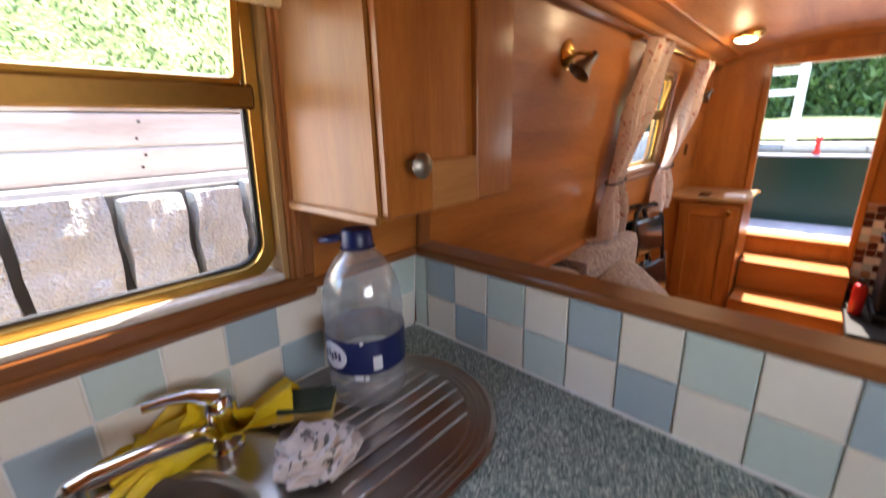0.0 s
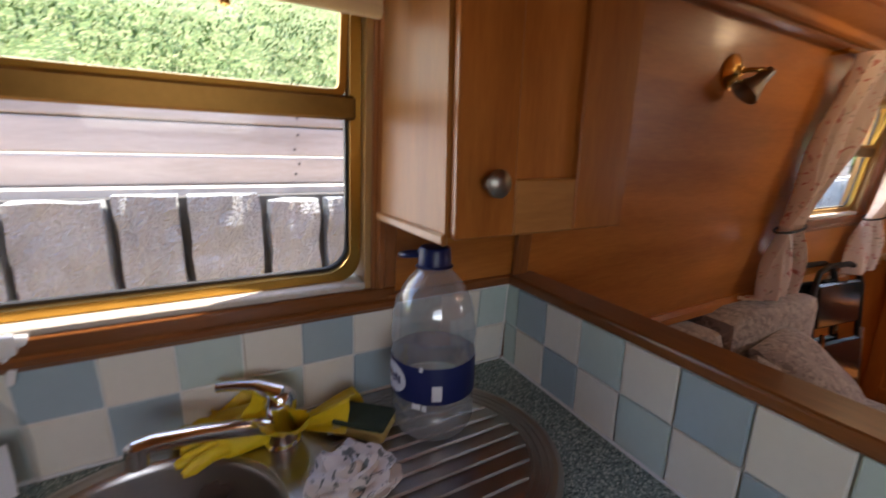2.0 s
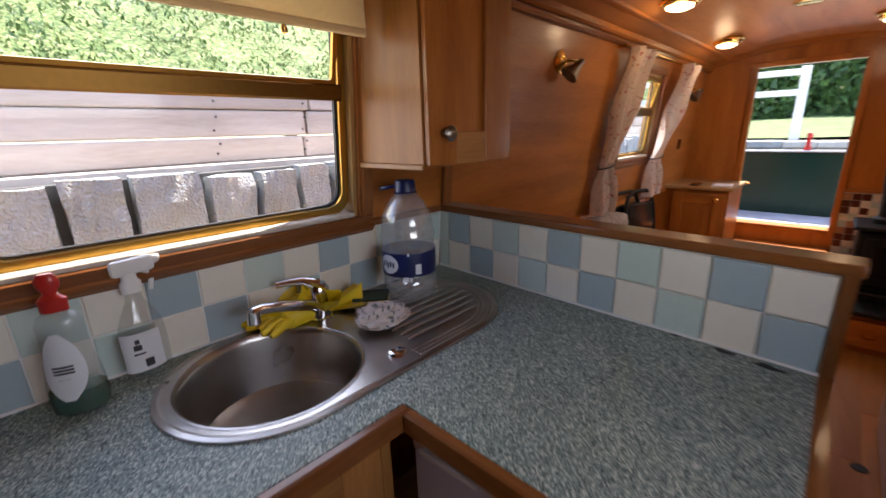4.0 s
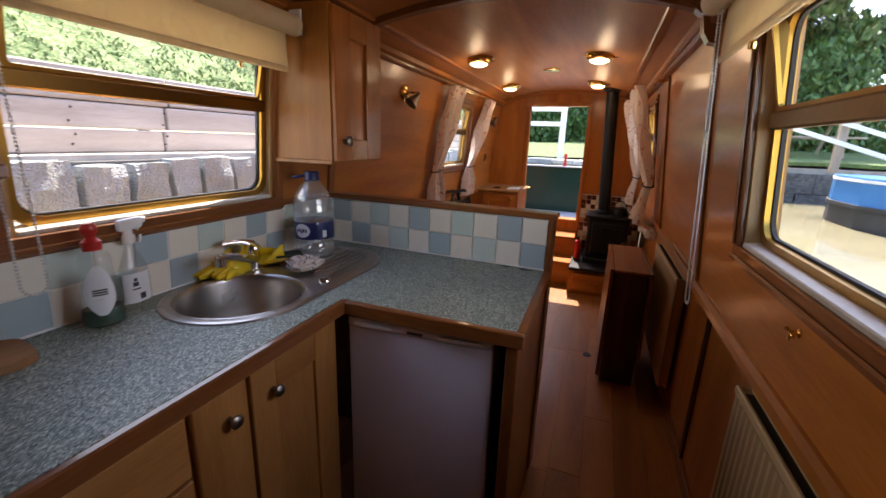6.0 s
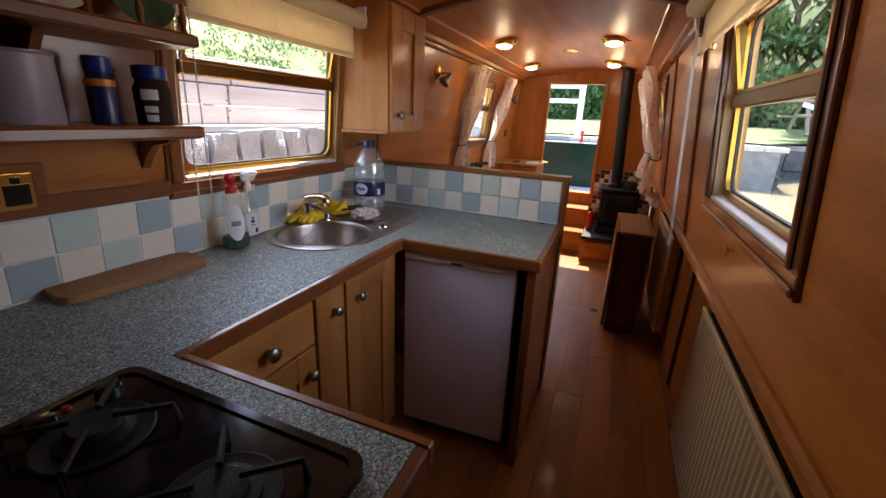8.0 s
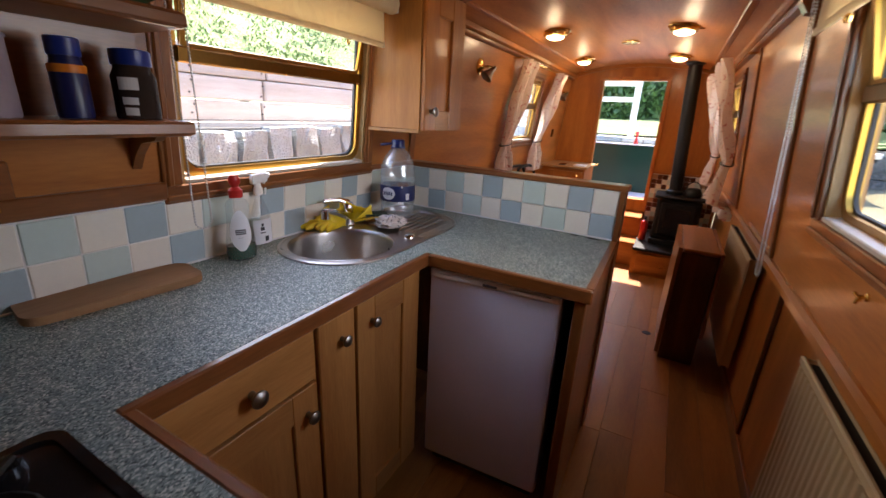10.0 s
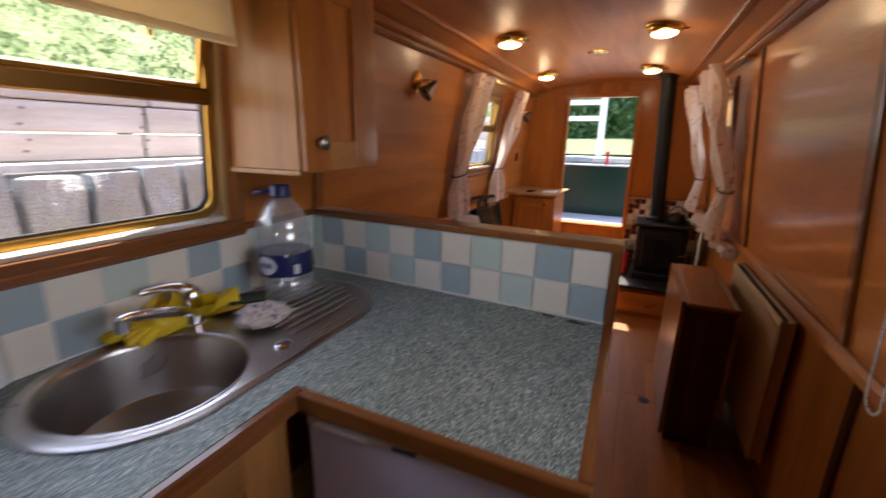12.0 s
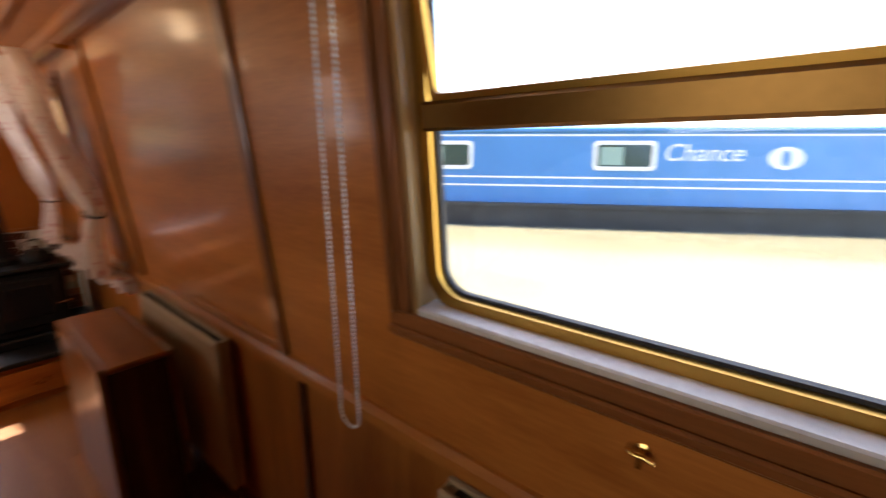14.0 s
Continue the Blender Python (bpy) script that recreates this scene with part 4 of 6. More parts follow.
for i, (y, z) in enumerate(((3.50, 0.25), (3.80, 0.46))):
    part("riser", box(-0.318, 0.288, y + 0.012, y + 0.03, 0, z - 0.02), OAK_X, steps)
    part("tread", box(-0.318, 0.288, y, y + 0.34, z - 0.022, z, 0.005), OAK_X, steps)
    part("cheek", box(0.268, 0.288, y + 0.03, BOW, 0, z - 0.022), OAK_Y, steps)

# hearth drawer box, stove, flue, tiles
hearth = thing("hearth_box", (0.6, 3.7, 0), "oak hearth plinth with a log drawer and brass ring", "hearth")
part("body", box(0.29, MID + 0.93, 3.28, BOW, 0.0, 0.245), OAK_X, hearth)
part("slab", box(0.285, MID + 0.93, 3.25, BOW, 0.245, 0.275, 0.006), IRON, hearth, "dark slate slab")
part("drawer_front", box(0.33, 0.80, 3.264, 3.28, 0.04, 0.215, 0.004), OAK_X, hearth)
part("ring_handle", tube([(0.56 + 0.03 * math.cos(radians(a)), 3.255, 0.13 + 0.022 * math.sin(radians(a))) for a in range(150, 391, 20)], 0.005, 8), BRASS, hearth, "brass ring handle", True)
stove = thing("wood_stove", (0.62, 3.7, 0.275), "black cast-iron solid-fuel stove", "stove")
part("body", box(0.41, 0.80, 3.52, 3.86, 0.33, 0.74, 0.02, seg=2), IRON, stove)
part("top_plate", box(0.385, 0.825, 3.49, 3.89, 0.74, 0.765, 0.008), IRON, stove)
part("base_plate", box(0.40, 0.81, 3.49, 3.88, 0.275, 0.33, 0.008), IRON, stove)
sd = part("door", box(0.45, 0.76, 3.495, 3.52, 0.38, 0.70, 0.012), IRON, stove)
part("door_glass", box(0.50, 0.71, 3.490, 3.496, 0.45, 0.65, 0.002), BLACK, sd, "dark fire glass")
part("latch", tube([(0.735, 3.49, 0.52), (0.735, 3.455, 0.52), (0.80, 3.45, 0.535)], 0.007, 8), CHROME, sd, "bright steel latch", True)
flue = thing("stove_flue", (0.545, 3.72, 0.765), "black iron flue pipe from stove to ceiling", "flue")
part("pipe", tube([(0.55, 3.72, 0.76), (0.485, 3.72, 1.985)], 0.058, 24), IRON, flue, smooth=True)
part("collar", lathe([(0.075, 0.0), (0.078, 0.03), (0.06, 0.045)], 24), IRON, flue, "", True, Matrix.Translation((0.545, 3.72, 0.765)))
part("ceiling_collar", lathe([(0.06, -0.03), (0.085, -0.012), (0.085, 0.0)], 24), IRON, flue, "", True, Matrix.Translation((0.487, 3.72, 1.985)))
hearth_tiles = thing("wall_tiles", (0.6, BOW, 0.6), "brown and cream patterned tiles behind the stove", "tiles", kind="structure")
part("surround", box(0.285, 0.305, BOW - 0.02, BOW, 0.275, 0.93, 0.003), OAK_Z, hearth_tiles)
part("surround", box(0.305, MID + 0.90, BOW - 0.02, BOW, 0.91, 0.93, 0.003), OAK_X, hearth_tiles)
part("grout_bed", box(0.305, MID + 0.90, BOW - 0.006, BOW, 0.275, 0.91), GROUT, hearth_tiles)

# folded table by the water side
tab = thing("drop_leaf_table", (0.7, 2.0, 0), "folded oak drop-leaf table standing against the side", "table")
part("top", box(0.612, 0.80, 1.67, 2.37, 0.722, 0.745, 0.006), TRIM_Y, tab)
# ends darker than top and leaves: the shade on them is painted in
for y in (1.70, 2.33):
    part("end_panel", box(0.612, 0.80, y, y + 0.022, 0.0, 0.722, 0.003), DARK_WOOD_AND_SHADE, tab)
part("leaf", prism([(0.588, 0.742), (0.608, 0.742), (0.604, 0.04), (0.584, 0.04)], 1.69, 2.37), TRIM_Z, tab, "hanging oak leaf")
part("leaf", box(0.802, 0.82, 1.68, 2.37, 0.20, 0.742, 0.003), TRIM_Z, tab, "hanging oak leaf")


def radiator(y0, y1, z0, z1, label):
    xa = MID + 0.935
    t = thing("radiator", (xa - 0.04, (y0 + y1) / 2, z0), label, "radiator", "radiators")
    part("back_panel", box(xa - 0.032, xa - 0.022, y0, y1, z0, z1), RADIATOR, t)
    n = int((y1 - y0) / 0.033)
    loop = [(xa - 0.066, y0)]
    for i in range(n):
        ya = y0 + 0.01 + (y1 - y0 - 0.02) * i / n
        s = (y1 - y0 - 0.02) / n
        loop += [(xa - 0.066, ya), (xa - 0.074, ya + s * 0.2), (xa - 0.074, ya + s * 0.6), (xa - 0.066, ya + s * 0.8)]
    loop += [(xa - 0.066, y1), (xa - 0.06, y1), (xa - 0.06, y0)]
    part("front_panel", prism(loop, z0 + 0.025, z1 - 0.025, "z"), RADIATOR, t, "ribbed front panel")
    for z in (z0, z1 - 0.026):
        part("edge_seam", box(xa - 0.072, xa - 0.058, y0, y1, z, z + 0.026, 0.004), RADIATOR, t)
    for y in (y0, y1 - 0.008):
        part("side_cover", box(xa - 0.066, xa - 0.03, y, y + 0.008, z0 + 0.01, z1 - 0.005, 0.002), RADIATOR, t)
    part("top_grille", box(xa - 0.064, xa - 0.03, y0 + 0.006, y1 - 0.006, z1 - 0.014, z1 - 0.01), RADIATOR, t)
    part("grille", prism([(xa - 0.06, y0 + 0.03), (xa - 0.034, y0 + 0.03), (xa - 0.034, y1 - 0.03), (xa - 0.06, y1 - 0.03)], z1 - 0.0095, z1 - 0.009, "z"), RUBBER, t)
    for y in (y0 + 0.1, y1 - 0.1):
        part("wall_bracket", box(xa - 0.024, xa, y - 0.02, y + 0.02, z0 + 0.08, z1 - 0.08), RADIATOR, t)
    return t


radiator(-0.75, 0.46, 0.19, 0.79, "long cream enamel panel radiator under the window")
radiator(1.50, 2.38, 0.15, 0.79, "cream enamel panel radiator behind the table")

# ---- galley things ----
tap = thing("mixer_tap", (-0.70, 0.285, WT + 0.005), "chrome mixer tap with a long swivel spout", "tap")
TB = Matrix.Translation((-0.70, 0.285, WT + 0.005))
part("body", lathe([(0.031, 0.0), (0.031, 0.005), (0.026, 0.009), (0.025, 0.065), (0.028, 0.07), (0.028, 0.088), (0.02, 0.101), (0.0, 0.106)], 24), CHROME, tap, "", True, TB)
part("spout", tube([(-0.70, 0.285, WT + 0.035), (-0.685, 0.245, WT + 0.06), (-0.66, 0.165, WT + 0.09), (-0.64, 0.105, WT + 0.108), (-0.634, 0.085, WT + 0.108)], [0.017, 0.015, 0.0135, 0.013, 0.013], 14), CHROME, tap, "", True)
part("nozzle", tube([(-0.635, 0.09, WT + 0.112), (-0.634, 0.088, WT + 0.082)], 0.0145, 14), CHROME, tap, "", True)
part("lever", tube([(-0.70, 0.285, WT + 0.10), (-0.715, 0.25, WT + 0.118), (-0.731, 0.218, WT + 0.119), (-0.741, 0.19, WT + 0.117)], [0.019, 0.012, 0.009, 0.009], 12), CHROME, tap, "", True)


def water_bottle(at):
    t = thing("water_bottle", at, "large clear plastic water bottle with a dark blue cap and label", "bottle")
    m = Matrix.Translation(at) @ Matrix.Diagonal((1.04, 1.04, 1.03, 1))
    prof = [(0.0, 0.012), (0.05, 0.0), (0.068, 0.004), (0.075, 0.02), (0.075, 0.05), (0.071, 0.06), (0.075, 0.07), (0.0755, 0.075), (0.0755, 0.145), (0.075, 0.15), (0.073, 0.17), (0.076, 0.178), (0.076, 0.19), (0.072, 0.2), (0.073, 0.215), (0.066, 0.245), (0.05, 0.275), (0.032, 0.295), (0.024, 0.303), (0.024, 0.315)]
    body = part("body", lathe(prof, 40, close=False), BOTTLE, t, "clear ridged plastic", True, m)
    body.visible_shadow = False
    part("cap", lathe([(0.0, 0.338), (0.025, 0.337), (0.028, 0.333), (0.029, 0.306), (0.033, 0.303), (0.0, 0.302)], 26, close=False), BLUE_LABEL, t, "dark blue screw cap", True, m)
    part("carry_loop", tube([(0.026 * math.cos(a) - 0.045, 0.022 * math.sin(a) - 0.02, 0.316 + 0.004 * math.cos(a)) for a in [2 * math.pi * i / 20 for i in range(20)]], 0.005, 8, closed=True), BLUE_LABEL, t, "dark blue carry loop", True, m)
    lab = part("label", lathe([(0.0762, 0.078), (0.0766, 0.08), (0.0766, 0.143), (0.0762, 0.145)], 48, close=False), BLUE_LABEL, t, "dark blue paper label", True, m)

    def wrap(u, v, a0, a1, z0, z1, r):
        a = a0 + (a1 - a0) * u
        return m @ Vector((r * math.cos(a), r * math.sin(a), z0 + (z1 - z0) * v))

    def oval(u, v):
        a, k = 2 * math.pi * u, v
        ang = radians(-88) + k * 0.42 * math.cos(a)
        return m @ Vector((0.0772 * math.cos(ang), 0.0772 * math.sin(ang), 0.113 + k * 0.027 * math.sin(a)))

    part("roundel", sheet(oval, 24, 4), PAPER, lab, "white round emblem")
    for i, (da, dz, w) in enumerate(((-0.26, 0.0, 0.10), (-0.12, 0.003, 0.07), (-0.02, -0.002, 0.08), (0.1, 0.002, 0.09), (0.22, 0.0, 0.08))):
        a0 = radians(-88) + da
        part("lettering", sheet(lambda u, v, a0=a0, w=w, dz=dz: wrap(u, v, a0 - w / 2, a0 + w / 2, 0.105 + dz, 0.12 + dz, 0.0776), 3, 1), BLUE_LABEL, lab)
    for a0, a1, z0, z1 in ((-0.50, -0.28, 0.086, 0.114), (-0.72, -0.62, 0.066, 0.077), (-0.95, -0.75, 0.068, 0.079), (-0.78, -0.70, 0.139, 0.147)):
        part("printed_panel", sheet(lambda u, v, q=(a0, a1, z0, z1): wrap(u, v, q[0], q[1], q[2], q[3], 0.0774), 5, 1), PAPER, lab)
    return t


water_bottle((-0.632, 0.552, WT + 0.0085))


LA = -6  # the way the soap bottle turns its label


def soap_bottle(at):
    t = thing("washing_up_bottle", at, "clear washing-up bottle a third full of green soap", "bottle")
    m = Matrix.Translation(at) @ Matrix.Rotation(radians(-20), 4, "Z") @ Matrix.Diagonal((0.68, 1, 1, 1))
    prof = [(0.0, 0.003), (0.034, 0.0), (0.043, 0.006), (0.046, 0.03), (0.043, 0.07), (0.036, 0.11), (0.034, 0.15), (0.035, 0.175), (0.03, 0.19), (0.016, 0.2), (0.014, 0.208)]
    b = part("body", lathe(prof, 30, close=False), CLEAR, t, "clear plastic", True, m)
    b.visible_shadow = False
    part("soap", lathe([(0.0, 0.005), (0.033, 0.003), (0.0415, 0.008), (0.0445, 0.03), (0.043, 0.05), (0.0, 0.05)], 30, close=False), GREEN_SOAP, t, "green soap", True, m)
    part("cap", lathe([(0.02, 0.2), (0.021, 0.222), (0.016, 0.226), (0.01, 0.232), (0.012, 0.238), (0.017, 0.246), (0.017, 0.258), (0.011, 0.268), (0.0, 0.27)], 24), RED, t, "red push cap", True, m)

    def lab(u, v):
        a = radians(LA) + 0.85 * (2 * u - 1) * math.sin(math.pi * max(0.02, min(0.98, v))) ** 0.6
        z = 0.036 + 0.128 * v
        r = 0.0455 - 0.009 * min(1, max(0, (z - 0.04) / 0.08)) + 0.0012
        return m @ Vector((r * math.cos(a), r * math.sin(a), z))

    lb = part("label", sheet(lab, 14, 14), PAPER, t, "white oval label", True)
    for k, z in enumerate((0.088, 0.094, 0.1)):
        part("lettering", sheet(lambda u, v, z=z: m @ Vector((0.0415 * math.cos(radians(LA) + 0.38 * (2 * u - 1)), 0.0415 * math.sin(radians(LA) + 0.38 * (2 * u - 1)), z + 0.004 * v)), 6, 1), INK, lb)
    for k in range(6):
        a0 = radians(LA) - 0.22 + 0.07 * k
        part("barcode_bar", sheet(lambda u, v, a0=a0: m @ Vector((0.0425 * math.cos(a0 + 0.03 * u), 0.0425 * math.sin(a0 + 0.03 * u), 0.062 + 0.016 * v)), 1, 1), INK, lb)
    return t


soap_bottle((-0.70, -0.215, WT + 0.0005))


def spray_bottle(at):
    t = thing("spray_bottle", at, "clear spray cleaner bottle with a white trigger head", "bottle")
    m = Matrix.Translation(at) @ Matrix.Rotation(radians(15), 4, "Z") @ Matrix.Diagonal((0.62, 1, 1, 1))
    b = part("body", lathe([(0.0, 0.003), (0.036, 0.0), (0.043, 0.006), (0.044, 0.08), (0.041, 0.115), (0.028, 0.145), (0.016, 0.168), (0.014, 0.19)], 30, close=False), CLEAR, t, "clear plastic", True, m)
    b.visible_shadow = False
    h = part("trigger_head", lathe([(0.019, 0.185), (0.02, 0.205), (0.015, 0.212), (0.013, 0.225)], 20), WHITE, t, "white trigger head", True, m)
    part("nozzle_block", box(-0.012, 0.012, -0.03, 0.05, 0.222, 0.255, 0.008, seg=2), WHITE, h, "", True, m)
    part("trigger", tube([(0, 0.03, 0.225), (0, 0.04, 0.205), (0, 0.034, 0.18)], [0.008, 0.006, 0.005], 8), WHITE, h, "", True, m)
    part("nozzle", tube([(0, 0.045, 0.242), (0, 0.062, 0.242)], 0.010, 12), WHITE, h, "", True, m)

    def lab(u, v):
        a = radians(-28) + 0.95 * (2 * u - 1)
        return m @ Vector((0.0452 * math.cos(a), 0.0452 * math.sin(a), 0.02 + 0.085 * v))

    lb = part("label", sheet(lab, 10, 2), PAPER, t, "white label", True)
    for a0, a1, z0, z1 in ((-0.25, 0.1, 0.068, 0.08), (-0.15, 0.05, 0.082, 0.092), (-0.3, 0.2, 0.058, 0.062), (0.1, 0.45, 0.028, 0.046)):
        part("lettering", sheet(lambda u, v, q=(a0, a1, z0, z1): m @ Vector((0.0458 * math.cos(radians(-28) + q[0] + (q[1] - q[0]) * u), 0.0458 * math.sin(radians(-28) + q[0] + (q[1] - q[0]) * u), q[2] + (q[3] - q[2]) * v)), 5, 1), INK, lb)
    return t


spray_bottle((-0.752, -0.097, WT + 0.0005))

# rubber gloves lying over the back of the sink
gloves = thing("rubber_gloves", (-0.71, 0.27, WT + 0.006), "pair of yellow rubber gloves heaped behind the tap", "gloves")


def glove(base, yaw, fingers, name):
    bm = bmesh.new()
    m = Matrix.Translation(base) @ Matrix.Rotation(yaw, 4, "Z")
    tube([(0.07, 0, 0.033), (0.06, 0.003, 0.033), (0.045, 0, 0.03), (0.0, 0, 0.022), (-0.03, 0, 0.018), (-0.045, 0, 0.015)], [0.03, 0.036, 0.033, 0.034, 0.03, 0.012], 14, bm=bm)
    for (dy, ln, droop) in fingers:
        tube([(-0.02, dy * 0.7, 0.02), (-0.05, dy, 0.02), (-0.05 - ln * 0.6, dy * 1.25, 0.018 - droop * 0.4), (-0.05 - ln, dy * 1.3, 0.012 - droop)], [0.012, 0.0125, 0.0115, 0.007], 10, bm=bm)
    for v in bm.verts:
        k = noise.noise(v.co * 28) * 0.004
        v.co.y += k
        v.co.z = max(-0.0, v.co.z * 0.9 + k)
    bmesh.ops.scale(bm, vec=(0.85, 0.85, 1.15), verts=bm.verts)
    part(name, bm, YELLOW, gloves, "", True, m)


glove((-0.75, 0.20, WT + 0.0065), radians(60), ((-0.03, 0.05, 0), (-0.01, 0.065, 0), (0.012, 0.06, 0), (0.032, 0.045, 0)), "glove")
glove((-0.715, 0.215, WT + 0.0065), radians(95), ((-0.03, 0.05, 0), (-0.008, 0.06, 0), (0.014, 0.05, 0)), "glove")


def cuff(base, yaw, tilt, length, flare, name):
    """The open, limp wrist of a glove, creased and flaring to a wavy rim."""
    m = Matrix.Translation(base) @ Matrix.Rotation(yaw, 4, "Z") @ Matrix.Rotation(tilt, 4, "Y")

    def f(u, w):
        a, v = 2 * math.pi * u, 1 - abs(2 * w - 1)
        rad = 0.012 + flare * v ** 0.8 + 0.008 * v * math.sin(5 * a + 2 * v) + 0.004 * math.sin(9 * a) - (0.0016 if w > 0.5 else 0.0)
        p = m @ Vector((0.5 * rad * math.cos(a) + 0.010 * math.sin(3 * a) * v, 1.15 * rad * math.sin(a), length * v + 0.012 * v * math.sin(2 * a + 1)))
        p.z = max(p.z, WT + 0.0075)
        return p

    part(name, sheet(f, 48, 28), YELLOW, gloves, "", True)


cuff((-0.715, 0.30, WT + 0.010), radians(-35), radians(38), 0.095, 0.040, "cuff")
cuff((-0.735, 0.325, WT + 0.009), radians(65), radians(70), 0.105, 0.034, "cuff")
cuff((-0.755, 0.235, WT + 0.010), radians(200), radians(35), 0.06, 0.030, "cuff")
# crumpled cloth
bm = bmesh.new()
bmesh.ops.create_icosphere(bm, subdivisions=4, radius=1.0)
for v in bm.verts:
    n_ = v.co.normalized()
    k = 1 + 0.13 * math.sin(14 * math.hypot(n_.x, n_.y) + 2.0 * math.atan2(n_.y, n_.x) + 3 * noise.noise(n_ * 2)) + 0.22 * noise.noise(n_ * 3)
    v.co = Vector((n_.x * 0.058 * k, n_.y * 0.07 * k, max(0, (n_.z * 0.5 + 0.5) * 0.045 * k)))
solid("dishcloth", bm, LIGHT_CLOTH, "crumpled pale patterned dishcloth on the drainer", "cloth", smooth=True, m=Matrix.Translation((-0.535, 0.365, WT + 0.008)))
spg = thing("sponge", (-0.70, 0.45, WT + 0.006), "yellow washing-up sponge with a dark scouring face", "sponge")
SG = Matrix.Translation((-0.662, 0.425, WT + 0.0085)) @ Matrix.Rotation(radians(-42), 4, "Z")
part("foam", box(-0.035, 0.035, -0.05, 0.05, 0.0, 0.022, 0.006, seg=2), SPONGE, spg, m=SG)
part("scouring_pad", box(-0.035, 0.035, -0.05, 0.05, 0.022, 0.032, 0.003), SCOURER, spg, m=SG)
# chopping board
bd = thing("chopping_board", (-0.73, -0.55, WT), "long worn wooden chopping board", "board")
part("board", prism(rounded(-0.075, 0.075, -0.185, 0.185, 0.04, 8), 0.0, 0.02, "z"), BOARD, bd, "", False, Matrix.Translation((-0.722, -0.555, WT + 0.0005)) @ Matrix.Rotation(radians(-8), 4, "Z"))

# hob
hob = thing("gas_hob", (0.0, -1.07, WT), "black enamel gas hob with pan supports", "hob")
part("plate", prism(rounded(-0.265, 0.255, -1.33, -0.835, 0.03, 5), WT, WT + 0.012, "z"), BLACK, hob, "glossy black enamel")
part("raised_rim", ring(rounded(-0.265, 0.255, -1.33, -0.835, 0.03, 5), rounded(-0.25, 0.24, -1.315, -0.85, 0.025, 5), WT + 0.012, WT + 0.017), BLACK, hob)
for x in (-0.13, 0.12):
    for y in (-0.97, -1.2):
        b_ = part("burner", lathe([(0.0, 0.026), (0.03, 0.026), (0.036, 0.02), (0.036, 0.012), (0.05, 0.01), (0.05, 0.0)], 24), IRON, hob, "", True, Matrix.Translation((x, y, WT + 0.012)))
        part("burner_ring", lathe([(0.06, 0.001), (0.075, 0.004), (0.072, 0.006), (0.06, 0.003)], 28), IRON, b_, "", True, Matrix.Translation((x, y, WT + 0.012)))
        for k in range(4):
            a = math.pi / 4 + k * math.pi / 2
            part("pan_support", tube([(x + 0.105 * math.cos(a), y + 0.105 * math.sin(a), WT + 0.012), (x + 0.10 * math.cos(a), y + 0.10 * math.sin(a), WT + 0.043), (x + 0.025 * math.cos(a), y + 0.025 * math.sin(a), WT + 0.045)], 0.005, 6), IRON, hob)
for i in range(4):
    part("control_knob", lathe([(0.02, 0.0), (0.018, 0.018), (0.0, 0.02)], 18), BLACK, hob, "", True, Matrix.Translation((-0.215, -0.905 - 0.09 * i, WT + 0.012)))
part("indicator", lathe([(0.006, 0.0), (0.006, 0.005), (0.0, 0.007)], 10), RED, hob, "small red light", True, Matrix.Translation((-0.235, -0.955, WT + 0.012)))

# shelf unit on the towpath side
shelf = thing("wall_shelves", (-0.70, -0.8, 1.17), "dark oak wall shelves with a spindle gallery", "shelf")
for z0, z1, xf in ((1.345, 1.38, -0.552), (1.57, 1.605, -0.53)):
    sh = part("shelf_board", box(MID - half(z0) + 0.001, xf, -1.32, -0.405, z0, z1, 0.006, seg=2), TRIM_Y, shelf)
    part("front_lip", box(xf - 0.006, xf + 0.006, -1.32, -0.40, z0 + 0.004, z1 - 0.004, 0.004), TRIM_Y, sh)
for y in (-0.45, -0.95):
    part("bracket", prism([(MID - half(1.25) + 0.004, 1.25), (MID - half(1.345) + 0.004, 1.345), (-0.62, 1.345), (-0.64, 1.33), (-0.70, 1.32), (-0.735, 1.29)], y, y + 0.022), TRIM_Z, shelf)
part("back_board", box(-1.32, -0.385, 0.205, 0.42, 0.0, 0.01), TRIM_Y, shelf, m=on_wall(-1, 0, 1.16))
part("side_board", prism([(MID - half(1.38) + 0.002, 1.38), (-0.68, 1.38), (-0.655, 1.42), (-0.655, 1.53), (-0.62, 1.57), (MID - half(1.57) + 0.002, 1.57)], -0.70, -0.68), TRIM_Z, shelf)
part("gallery_rail", tube([(-0.55, -1.3, 1.675), (-0.55, -0.41, 1.675)], 0.008, 10), TRIM_Y, shelf)
for i in range(9):
    y = -0.42 - 0.105 * i
    part("spindle", lathe([(0.008, 0.0), (0.005, 0.01), (0.009, 0.03), (0.005, 0.05), (0.007, 0.068)], 12), TRIM_Z, shelf, "", True, Matrix.Translation((-0.55, y, 1.605)))
COFFEE = plain("coffee_granules", (0.022, 0.008, 0.004), 0.85, var=0.4, scale=200, bump=0.8)
BLUECAP = plain("blue_plastic_lid", (0.01, 0.03, 0.22), 0.35)
ORANGE = plain("orange_band", (0.65, 0.20, 0.01), 0.5)
LILAC = plain("lilac_enamel", (0.36, 0.31, 0.36), 0.35)
GREENGLAZE = plain("green_glazed_ware", (0.05, 0.12, 0.06), 0.2, var=0.3)


